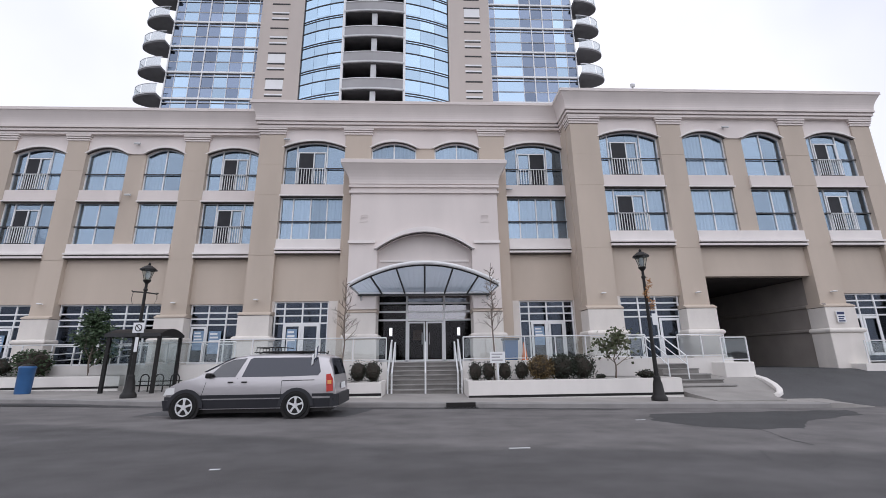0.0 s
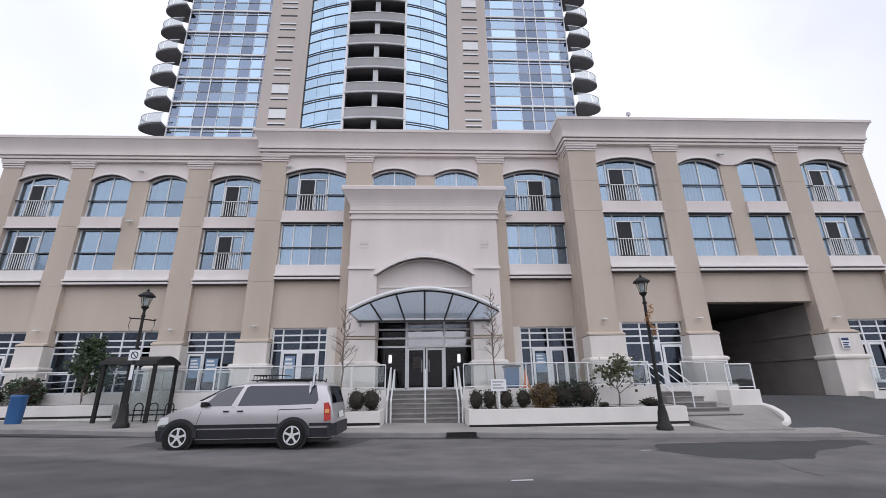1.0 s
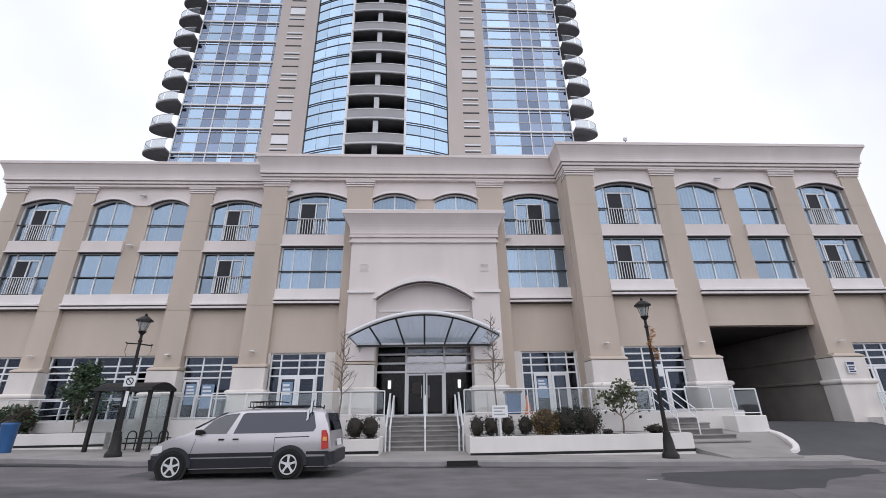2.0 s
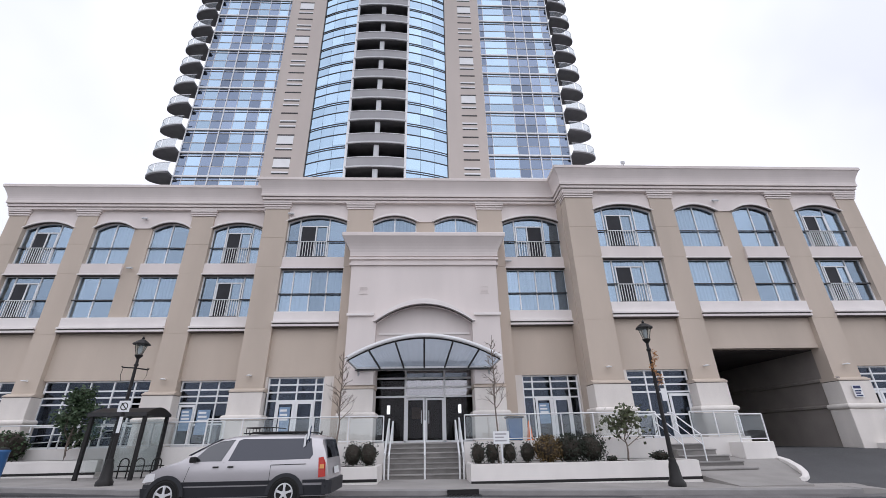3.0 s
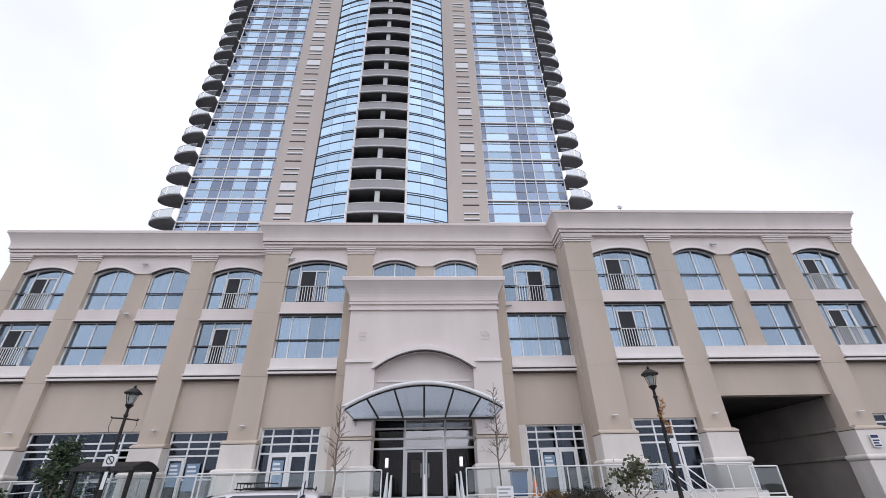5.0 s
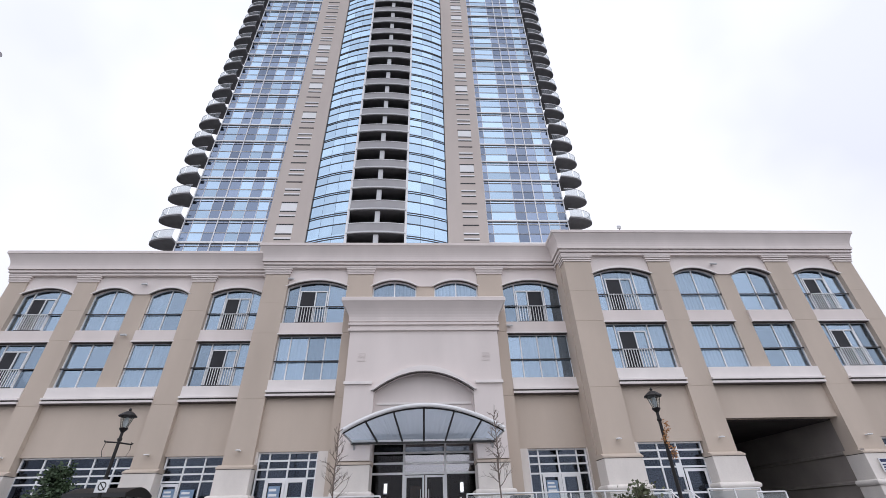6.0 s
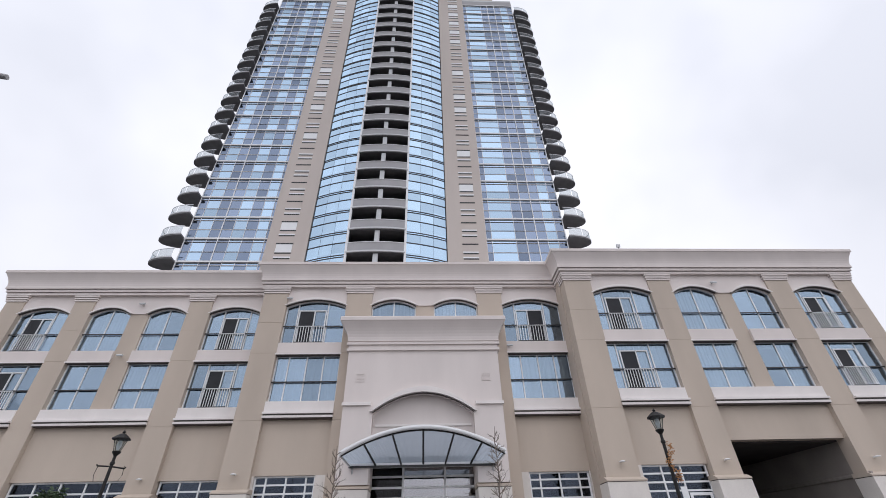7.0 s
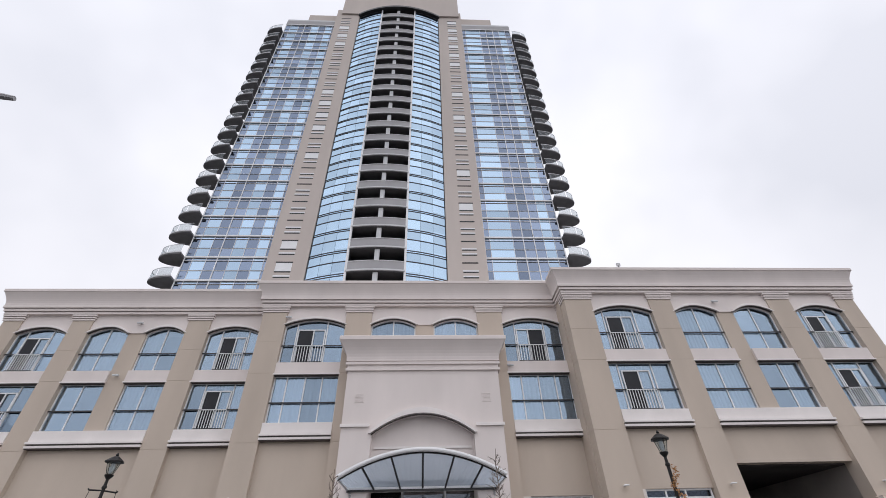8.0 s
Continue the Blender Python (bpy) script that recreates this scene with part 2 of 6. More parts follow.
def thing(name, x, y, z, label, category, group="", kind=""):
    ob = new(name)
    ob.empty_display_size = 0.2
    ob.location = (x, y, z)
    BASE[ob.name] = Vector((x, y, z))
    return tagged(ob, label, category, group, kind)


def mesh_of(name, bm, mat, smooth=False):
    bmesh.ops.recalc_face_normals(bm, faces=bm.faces)
    me = bpy.data.meshes.new(name)
    bm.to_mesh(me)
    bm.free()
    me.materials.append(mat)
    if smooth:
        me.polygons.foreach_set("use_smooth", [True] * len(me.polygons))
        me.set_sharp_from_angle(angle=radians(40))
    return me


def part(name, bm, mat, parent, label="", smooth=False, kind=""):
    """One mesh, in world places, under a thing or a part."""
    ob = new(name, mesh_of(name, bm, mat, smooth))
    return under(ob, parent, label, kind)


def under(ob, parent, label="", kind=""):
    if parent is not None:
        ob.parent = parent
        if parent.name in BASE:
            ob.matrix_parent_inverse = Matrix.Translation(-BASE[parent.name])
    return tagged(ob, label, kind=kind)


def piece(name, me, parent, at=(0, 0, 0), label=""):
    """A part that shares its mesh with others, moved by at."""
    ob = new(name, me)
    ob.location = at
    return under(ob, parent, label)


def box(bm, x0, x1, y0, y1, z0, z1, bevel=0.0):
    r = bmesh.ops.create_cube(bm, size=1)
    bmesh.ops.transform(bm, verts=r["verts"], matrix=Matrix.Translation(((x0 + x1) / 2, (y0 + y1) / 2, (z0 + z1) / 2)) @ Matrix.Diagonal((abs(x1 - x0), abs(y1 - y0), abs(z1 - z0), 1)))
    if bevel:
        es = {e for v in r["verts"] for e in v.link_edges}
        bmesh.ops.bevel(bm, geom=list(es), offset=bevel, segments=2, affect="EDGES", profile=0.5)
    return bm


def boxed(*a, **k):
    return box(bmesh.new(), *a, **k)


def prism(bm, outline, a, b, axis="x"):
    """An outline drawn out from a to b. axis x: outline is (y, z); y: (x, z); z: (x, y)."""
    def put(p, s):
        return {"x": (s, p[0], p[1]), "y": (p[0], s, p[1]), "z": (p[0], p[1], s)}[axis]
    va, vb = [bm.verts.new(put(p, a)) for p in outline], [bm.verts.new(put(p, b)) for p in outline]
    n = len(outline)
    bm.faces.new(va)
    bm.faces.new(vb[::-1])
    for i in range(n):
        bm.faces.new((va[i], va[(i + 1) % n], vb[(i + 1) % n], vb[i]))
    return bm


def tube(bm, pts, r0, r1=None, n=8):
    """A round bar along points, from radius r0 to r1."""
    r1 = r0 if r1 is None else r1
    pts = [Vector(p) for p in pts]
    rings = []
    for i, p in enumerate(pts):
        d = (pts[min(i + 1, len(pts) - 1)] - pts[max(i - 1, 0)]).normalized()
        s = d.orthogonal().normalized() if abs(d.z) > 0.99 else d.cross(Vector((0, 0, 1))).normalized()
        u = s.cross(d)
        r = r0 + (r1 - r0) * i / max(1, len(pts) - 1)
        rings.append([bm.verts.new(p + r * (math.cos(2 * math.pi * k / n) * s + math.sin(2 * math.pi * k / n) * u)) for k in range(n)])
    for a, b in zip(rings, rings[1:]):
        for k in range(n):
            bm.faces.new((a[k], a[(k + 1) % n], b[(k + 1) % n], b[k]))
    bm.faces.new(rings[0][::-1])
    bm.faces.new(rings[-1])
    return bm


def lathe(bm, profile, x=0, y=0, n=16):
    """A turned shape: profile of (radius, z)."""
    rings = [[bm.verts.new((x + r * math.cos(2 * math.pi * k / n), y + r * math.sin(2 * math.pi * k / n), z)) for k in range(n)] for r, z in profile]
    for a, b in zip(rings, rings[1:]):
        for k in range(n):
            bm.faces.new((a[k], a[(k + 1) % n], b[(k + 1) % n], b[k]))
    bm.faces.new(rings[0][::-1])
    bm.faces.new(rings[-1])
    return bm


def arc_pts(x0, x1, spring, rise, n=14):
    return [(x0 + (x1 - x0) * i / n, spring + rise * (1 - (2 * i / n - 1) ** 2)) for i in range(n + 1)]


def ring(bm, outer, inner, a, b):
    """A closed frame between two outlines in x and z, from y = a to y = b."""
    o0, o1 = [bm.verts.new((x, a, z)) for x, z in outer], [bm.verts.new((x, b, z)) for x, z in outer]
    i0, i1 = [bm.verts.new((x, a, z)) for x, z in inner], [bm.verts.new((x, b, z)) for x, z in inner]
    n = len(outer)
    for k in range(n):
        j = (k + 1) % n
        bm.faces.new((o0[k], o0[j], i0[j], i0[k]))
        bm.faces.new((o1[k], i1[k], i1[j], o1[j]))
        bm.faces.new((o0[k], o1[k], o1[j], o0[j]))
        bm.faces.new((i0[k], i0[j], i1[j], i1[k]))
    return bm


def rect_ring(bm, x0, x1, z0, z1, f, a, b):
    return ring(bm, [(x0, z0), (x1, z0), (x1, z1), (x0, z1)], [(x0 + f, z0 + f), (x1 - f, z0 + f), (x1 - f, z1 - f), (x0 + f, z1 - f)], a, b)


# ---- ground ----
def road_z(x):
    """The street falls gently from one end of the view to the other."""
    return -0.014 * max(-32.0, min(32.0, x))


KERB_Y = [(-60, 17.0), (-20, 16.6), (-13, 16.2), (-9, 15.2), (-5, 14.7), (0, 14.5), (6, 14.1), (13.2, 13.9)]


def kerb_y(x):
    for (xa, ya), (xb, yb) in zip(KERB_Y, KERB_Y[1:]):
        if xa <= x <= xb:
            return ya + (yb - ya) * (x - xa) / (xb - xa)
    return KERB_Y[0][1] if x < -60 else KERB_Y[-1][1]


def sheet(bm, xs, ys, zf):
    rows = [[bm.verts.new((x, y, zf(x, y))) for x in xs] for y in ys]
    for a, b in zip(rows, rows[1:]):
        for i in range(len(xs) - 1):
            bm.faces.new((a[i], a[i + 1], b[i + 1], b[i]))
    return bm


def drive_z(x, y):
    s = max(0.0, min(1.0, (y - 14.2) / 5.4))
    return road_z(x) + 0.01 + s * s * (3 - 2 * s) * 1.12


gx = [-3000, -600, -120, -60] + [-32 + 2 * i for i in range(33)] + [60, 120, 600, 3000]
gy = [-3000, -600, -120, -40, -10, 0, 6, 10, 14, 18, 24, 60, 120, 600, 3000]
ground = part("ground", sheet(bmesh.new(), gx, gy, lambda x, y: road_z(x) - 0.02), ASPHALT, None, kind="structure")
tagged(ground, "grey asphalt ground reaching to the horizon", "ground")
road = part("road", sheet(bmesh.new(), [-60 + 0.5 * i for i in range(241)], [-8, -2, 2, 5, 8, 11, 14.4, 17.0], lambda x, y: road_z(x)), road_surface(), None, kind="structure")
tagged(road, "worn grey asphalt street with a darker lane", "road")

# pavement with its kerb as a real step
xs = [-60 + 1.0 * i for i in range(74)]
bm = bmesh.new()
front_b = [bm.verts.new((x, kerb_y(x) + 0.16, road_z(x) + 0.146)) for x in xs]
back = [bm.verts.new((x, 22.5, road_z(x) + 0.17)) for x in xs]
for i in range(len(xs) - 1):
    bm.faces.new((front_b[i], front_b[i + 1], back[i + 1], back[i]))
pavement = part("pavement", bm, CONCRETE, None, kind="structure")
tagged(pavement, "pale concrete pavement along the street", "pavement")
bm = bmesh.new()
prof = [(0.0, -0.05), (0.0, 0.12), (0.03, 0.15), (0.16, 0.15), (0.16, -0.05)]
rings = [[bm.verts.new((x, kerb_y(x) + a, road_z(x) + b)) for a, b in prof] for x in xs]
for ra, rb in zip(rings, rings[1:]):
    for k in range(4):
        bm.faces.new((ra[k], ra[k + 1], rb[k + 1], rb[k]))
bm.faces.new(rings[0])
bm.faces.new(rings[-1][::-1])
kerb = part("kerb", bm, KERB, None, kind="structure")
tagged(kerb, "raised concrete kerb at the street edge", "kerb")
DRIVE_EDGE = [(14.3, 13.3), (15.3, 12.5), (15.7, 12.75), (16.1, 13.2), (16.5, 13.42), (17.2, 13.6), (18.0, 13.64), (19.0, 13.62), (19.6, 13.62), (22.0, 13.62), (27.0, 13.62), (48.0, 13.62)]
bm = bmesh.new()
rows = [[bm.verts.new((x, y, drive_z(x, y))) for x in (e + (24.3 - e) * i / 14 for i in range(15))] for y, e in DRIVE_EDGE]
for ra, rb in zip(rows, rows[1:]):
    for i in range(14):
        bm.faces.new((ra[i], ra[i + 1], rb[i + 1], rb[i]))
drive = part("driveway", bm, ASPHALT, None, kind="structure")
tagged(drive, "dark asphalt driveway rising into the passage", "driveway")
bm = bmesh.new()
rows = []
for y in (13.895, 13.905, 14.3, 14.9, 15.5):
    side = road_z(13.0) + (0.15 if y > 13.9 else -0.03)
    foot = drive_z(14.7, y) + (0.006 if y > 13.9 else -0.03)
    rows.append([bm.verts.new((13.0 + 1.7 * u, y + 0.25 * u * u, side + (foot - side) * u ** 1.5)) for u in (0, 0.25, 0.5, 0.75, 1)])
for ra, rb in zip(rows, rows[1:]):
    for i in range(4):
        bm.faces.new((ra[i], ra[i + 1], rb[i + 1], rb[i]))
apron = part("apron", bm, CONCRETE, None, kind="structure")
tagged(apron, "pale concrete apron sloping down to the driveway", "pavement")

# ---- podium ----
TERRACE = 1.39
Z_SILL0, Z_SILL1, Z_BAND0, Z_BAND1, Z_SPRING, Z_CORNICE, Z_TOP = 6.72, 7.48, 9.82, 10.47, 12.62, 13.72, 15.15
podium = thing("podium_building", 0, 21, TERRACE, "three-storey tan stucco podium with cream mouldings and arched windows", "building")


def cornice(x0, x1, yf, depth_back, returns=(True, True)):
    """A stepped and coved cornice along a front, with its ends turned."""
    c0 = Z_CORNICE
    prof = [(0.02, c0), (0.13, c0), (0.13, c0 + 0.12), (0.05, c0 + 0.12), (0.05, c0 + 0.165), (0.20, c0 + 0.165), (0.20, c0 + 0.30), (0.11, c0 + 0.30), (0.11, c0 + 0.34), (0.27, c0 + 0.34), (0.27, c0 + 0.46)]
    for i in range(7):
        a = i / 6
        prof.append((0.26 + 0.24 * (1 - math.cos(a * math.pi / 2)), Z_CORNICE + 0.50 + 0.72 * a))
    prof += [(0.54, Z_TOP - 0.19), (0.54, Z_TOP - 0.03), (0.50, Z_TOP)]
    bm = bmesh.new()
    rings = []
    for o, z in prof:
        l, r = (o if returns[0] else 0), (o if returns[1] else 0)
        rings.append([bm.verts.new(p) for p in ((x0 - l, depth_back, z), (x0 - l, yf - o, z), (x1 + r, yf - o, z), (x1 + r, depth_back, z))])
    for a, b in zip(rings, rings[1:]):
        for k in range(3):
            bm.faces.new((a[k], a[k + 1], b[k + 1], b[k]))
    bm.faces.new(rings[-1])
    bm.faces.new(rings[0][::-1])
    return part("cornice", bm, CREAM, podium, "deep coved cream cornice")


def pilaster(x0, x1, yf, base=True, z0=3.8, back=0.7):
    zb_, zt_ = z0 if base else TERRACE, Z_CORNICE - 0.36
    p = part("pilaster", boxed(x0 + 0.012, x1 - 0.012, yf + 0.012, yf + back, zb_, zt_), TAN, podium)
    cuts = [zb_] + [z for z in (6.62, 9.9, 11.6) if z > zb_] + [zt_]
    for za, zc in zip(cuts, cuts[1:]):
        part("panel", boxed(x0, x1, yf, yf + back - 0.01, za + 0.007, zc - 0.007), TAN, p)
    bm = bmesh.new()
    for i, (o, za, zb) in enumerate(((0.05, 0.36, 0.275), (0.08, 0.235, 0.15), (0.11, 0.11, 0.0))):
        box(bm, x0 - o, x1 + o, yf - o, yf + back, Z_CORNICE - za, Z_CORNICE - zb)
    box(bm, x0, x1, yf + 0.01, yf + back, Z_CORNICE - 0.36, Z_CORNICE)
    part("capital", bm, CREAM, p, "three-ringed cream capital")
    if base:
        plinth(x0, x1, yf, p, back)
    return p


def plinth(x0, x1, yf, parent, back=0.7, z0=None):
    z0 = TERRACE - 1.2 if z0 is None else z0
    w, d = 0.10, 0.26
    block = part("plinth", boxed(x0 - w - 0.06, x1 + w + 0.06, yf - d - 0.06, yf + back, z0, 2.42, bevel=0.03), STONE, parent, "pale cast-stone plinth")
    roll = [(0.13 * math.sin(math.pi * k / 8), 0.12 - 0.12 * math.cos(math.pi * k / 8)) for k in range(9)]
    bm = bmesh.new()
    rings = [[bm.verts.new(p) for p in ((x0 - w - 0.02 - o, yf + back, 2.42 + h), (x0 - w - 0.02 - o, yf - d - 0.02 - o, 2.42 + h), (x1 + w + 0.02 + o, yf - d - 0.02 - o, 2.42 + h), (x1 + w + 0.02 + o, yf + back, 2.42 + h))] for o, h in roll]
    for ra, rb in zip(rings, rings[1:]):
        for k in range(3):
            bm.faces.new((ra[k], ra[k + 1], rb[k + 1], rb[k]))
    part("plinth_roll", bm, STONE, parent, "rounded cast-stone roll", smooth=True)
    part("plinth_block", boxed(x0 - w, x1 + w, yf - d, yf + back, 2.64, 3.62, bevel=0.02), STONE, parent)
    # Dark strip paints the thin shadow at the top of the plinth block.
    part("plinth_shade_line", boxed(x0 - w + 0.03, x1 + w - 0.03, yf - d + 0.03, yf + back, 3.62, 3.645), SHADE_LINE, parent, "dark strip painted as the thin shadow over the plinth")
    bm = bmesh.new()
    prism(bm, [(yf - d - 0.02, 3.645), (yf - d - 0.02, 3.70), (yf - 0.02, 3.82), (yf + back, 3.82), (yf + back, 3.645)], x0 - w - 0.02, x1 + w + 0.02)
    part("plinth_cap", bm, TAN, parent)


def glazing(parent, x0, x1, y, z0, z1, columns, bar_z, rise=0.0, door=None, curtain=0):
    """A window: white frame, panes, a dark rail across, optionally a balcony door with its little guard rail. rise: the arch over it."""
    win = part("window", window_frame(x0, x1, y, z0, z1, rise), WHITE, parent)
    for c in columns:
        t = z1 + (rise * (1 - (2 * (c - x0) / (x1 - x0) - 1) ** 2) if rise else 0)
        part("mullion", boxed(c - 0.03, c + 0.03, y - 0.045, y + 0.045, z0 + 0.06, t - 0.06), WHITE, win)
    edges = [x0] + columns + [x1]
    for a, b in zip(edges, edges[1:]):
        bm = bmesh.new()
        if rise:
            def top(x):
                return z1 + rise * (1 - (2 * (x - x0) / (x1 - x0) - 1) ** 2)
            out = [(a, z0), (b, z0)] + [(b + (a - b) * i / 4, top(b + (a - b) * i / 4)) for i in range(5)]
            prism(bm, out, y - 0.012, y + 0.012, "y")
        else:
            box(bm, a, b, y - 0.012, y + 0.012, z0, z1)
        part("pane", bm, GLASS, win)
    part("rail", boxed(x0 - 0.02, x1 + 0.02, y - 0.13, y - 0.09, bar_z - 0.03, bar_z + 0.03), DARK, win, "dark horizontal guard rail")
    if door:
        a, b, flip = door
        dt = z0 + 1.95
        m = a + (b - a) * (0.42 if flip else 0.58)
        part("door_frame", rect_ring(bmesh.new(), a - 0.04, b + 0.04, z0 + 0.01, dt, 0.06, y - 0.07, y - 0.02), WHITE, win, "white sliding balcony door frame")
        part("door_stile", boxed(m - 0.03, m + 0.03, y - 0.08, y - 0.03, z0 + 0.07, dt - 0.06), WHITE, win)
        c, d = (a + 0.05, m - 0.03) if not flip else (m + 0.03, b - 0.05)
        part("door_screen", boxed(c, d, y - 0.06, y - 0.04, z0 + 0.07, dt - 0.06), SCREEN, win, "dark insect screen")
        part("door_rail", boxed(c, d, y - 0.075, y - 0.03, z0 + 0.95, z0 + 1.01), DARK, win)
        ra, rb = a - 0.06, b + 0.06
        ry = y - 0.15
        n = 11
        bar_me = mesh_of("guard_bar", boxed(-0.014, 0.014, ry - 0.015, ry + 0.015, z0 + 0.09, bar_z - 0.03), WHITE)
        for i in range(n + 1):
            piece("guard_bar", bar_me, win, (ra + (rb - ra) * i / n, 0, 0))
        part("guard_rail", boxed(ra, rb, ry - 0.02, ry + 0.02, z0 + 0.04, z0 + 0.09), DARK, win)
        part("guard_rail", boxed(ra, rb, ry - 0.02, ry + 0.02, bar_z - 0.03, bar_z), WHITE, win)
    if curtain:
        cx = x0 + (x1 - x0) * (0.5 if curtain == 2 else 0.0)
        bm = bmesh.new()
        k = 32 if curtain == 3 else 16
        ys = [y + 0.16 + 0.03 * math.sin(i * 2.4) for i in range(k + 1)]
        w = (x1 - x0) * (1.0 if curtain == 3 else 0.5) / k
        top_z = z1 + rise
        for i in range(k):
            v = [bm.verts.new(p) for p in ((cx + i * w, ys[i], z0), (cx + (i + 1) * w, ys[i + 1], z0), (cx + (i + 1) * w, ys[i + 1], top_z), (cx + i * w, ys[i], top_z))]
            bm.faces.new(v)
        part("curtain", bm, CURTAIN, win, "pale drawn curtain")
    return win


def window_frame(x0, x1, y, z0, z1, rise):
    f = 0.06
    if not rise:
        return rect_ring(bmesh.new(), x0, x1, z0, z1, f, y - 0.05, y + 0.05)
    outer = [(x0, z0), (x1, z0)] + arc_pts(x0, x1, z1, rise)[::-1]
    inner = [(x0 + f, z0 + f), (x1 - f, z0 + f)] + arc_pts(x0 + f, x1 - f, z1 - f, rise)[::-1]
    return ring(bmesh.new(), outer, inner, y - 0.05, y + 0.05)


def arch_panel(x0, x1, wins, y0, y1, z_spring, rise, z1):
    """The wall over one or two arched heads."""
    out = [(x0, z1), (x0, z_spring)]
    for a, b in wins:
        out += arc_pts(a, b, z_spring, rise)
    out += [(x1, z_spring), (x1, z1)]
    clean = [out[0]]
    for p in out[1:]:
        if abs(p[0] - clean[-1][0]) + abs(p[1] - clean[-1][1]) > 1e-4:
            clean.append(p)
    return prism(bmesh.new(), clean, y0, y1, "y")


def hood(a, b, y, spring, rise, parent, w=0.14, out=0.10, mat=None):
    inner = arc_pts(a - 0.03, b + 0.03, spring, rise)
    outer = arc_pts(a - 0.13, b + 0.13, spring, rise + w)
    bm = prism(bmesh.new(), inner + outer[::-1], y - out, y + 0.02, "y")
    part("arch_hood", bm, mat or PALE, parent, "raised arched hood moulding")
    inner2 = arc_pts(a, b, spring - 0.02, rise)
    lip = prism(bmesh.new(), inner2 + [(x, z - 0.02) for x, z in reversed(inner2)], y - 0.06, y + 0.06, "y")
    part("arch_soffit", lip, SHADE_LINE, parent, "thin brown line under the arched hood")


def sill_course(x0, x1, yf):
    bm = bmesh.new()
    box(bm, x0, x1, yf - 0.04, yf + 0.7, Z_SILL0 + 0.26, Z_SILL1)
    box(bm, x0 - 0.02, x1 + 0.02, yf - 0.15, yf + 0.3, Z_SILL0 + 0.17, Z_SILL0 + 0.26)
    box(bm, x0 - 0.02, x1 + 0.02, yf - 0.10, yf + 0.3, Z_SILL0, Z_SILL0 + 0.10)
    sill = part("window_sill", bm, PALE, podium, "moulded cream sill course")
    # Two dark strips paint the shadow lines of the sill mouldings.
    part("sill_shade_line", boxed(x0, x1, yf - 0.05, yf + 0.3, Z_SILL0 + 0.10, Z_SILL0 + 0.17), SHADE_LINE, sill, "dark strip painted as shadow between the sill mouldings")
    part("sill_shade_line", boxed(x0, x1, yf - 0.06, yf + 0.3, Z_SILL0 - 0.035, Z_SILL0), SHADE_LINE, sill)


RISE = 0.36


def bay(x0, x1, yf, windows, doors, store, sill_split=None, columns=None, curtains=(0, 0), upper_only=False, low_columns=None):
    """One bay between pilasters: lower wall, sill course, two storeys of windows with a spandrel, arched heads and a frieze."""
    yr, yg = yf + 0.24, yf + 0.29
    if not upper_only:
        z_store = store if store else TERRACE
        part("wall_panel", boxed(x0, x1, yr, yf + 0.7, z_store, Z_SILL0), TAN, podium)
        sill_course(x0, x1, yf)
    for i, (a, b) in enumerate(windows):
        hung = curtains[i] if isinstance(curtains[0], tuple) else curtains
        cols = columns[i] if columns else [(a + b) / 2]
        up = (doors[i][0] if doors else None)
        lo = (doors[i][1] if doors else None)
        if not upper_only:
            glazing(podium, a, b, yg, Z_SILL1, Z_BAND0, low_columns or cols, Z_SILL1 + 0.98, door=lo, curtain=hung[1])
            part("spandrel", boxed(a - 0.02, b + 0.02, yf + 0.02, yf + 0.7, Z_BAND0, Z_BAND1), CREAM, podium)
            part("spandrel_lip", boxed(a - 0.05, b + 0.05, yf - 0.02, yf + 0.02, Z_BAND0 + 0.0, Z_BAND0 + 0.07), PALE, podium)
            # Dark strip paints the shadow below the spandrel lip.
            part("head_shade_line", boxed(a + 0.01, b - 0.01, yf - 0.01, yf + 0.23, Z_BAND0 - 0.035, Z_BAND0), SHADE_LINE, podium, "dark strip painted as shadow under the spandrel")
        glazing(podium, a, b, yg, Z_BAND1, Z_SPRING, cols, Z_BAND1 + 0.98, rise=RISE, door=up, curtain=hung[0])
    part("frieze", arch_panel(x0, x1, windows, yf + 0.08, yf + 0.7, Z_SPRING, RISE, Z_CORNICE), CREAM, podium, "cream frieze over the arched heads")
    for a, b in windows:
        hood(a, b, yf + 0.08, Z_SPRING, RISE, podium)
    if len(windows) == 2:
        a, b = windows[0][1], windows[1][0]
        part("pier", boxed(a, b, yf + 0.14, yf + 0.7, Z_SILL1 if not upper_only else Z_BAND1, Z_SPRING), TAN, podium)


YL, YC, YR = 21.9, 21.0, 19.6
# left wing
for a, b in ((-23.2, -22.2), (-19.5, -18.4), (-13.2, -11.95)):
    pilaster(a, b, YL)
pilaster(-9.1, -8.6, YL, base=False)
bay(-22.2, -19.5, YL, [(-22.2, -19.5)], [((-21.6, -20.4, False), (-21.6, -20.4, False))], 4.4, columns=[[-21.65, -20.35]])
bay(-18.4, -13.2, YL, [(-18.4, -16.27), (-15.3, -13.2)], None, 4.4, curtains=((3, 0), (1, 3)))
bay(-11.95, -9.1, YL, [(-11.95, -9.1)], [((-11.1, -9.85, False), (-11.1, -9.85, False))], 4.35, columns=[[-11.2, -9.75]], curtains=(2, 2))
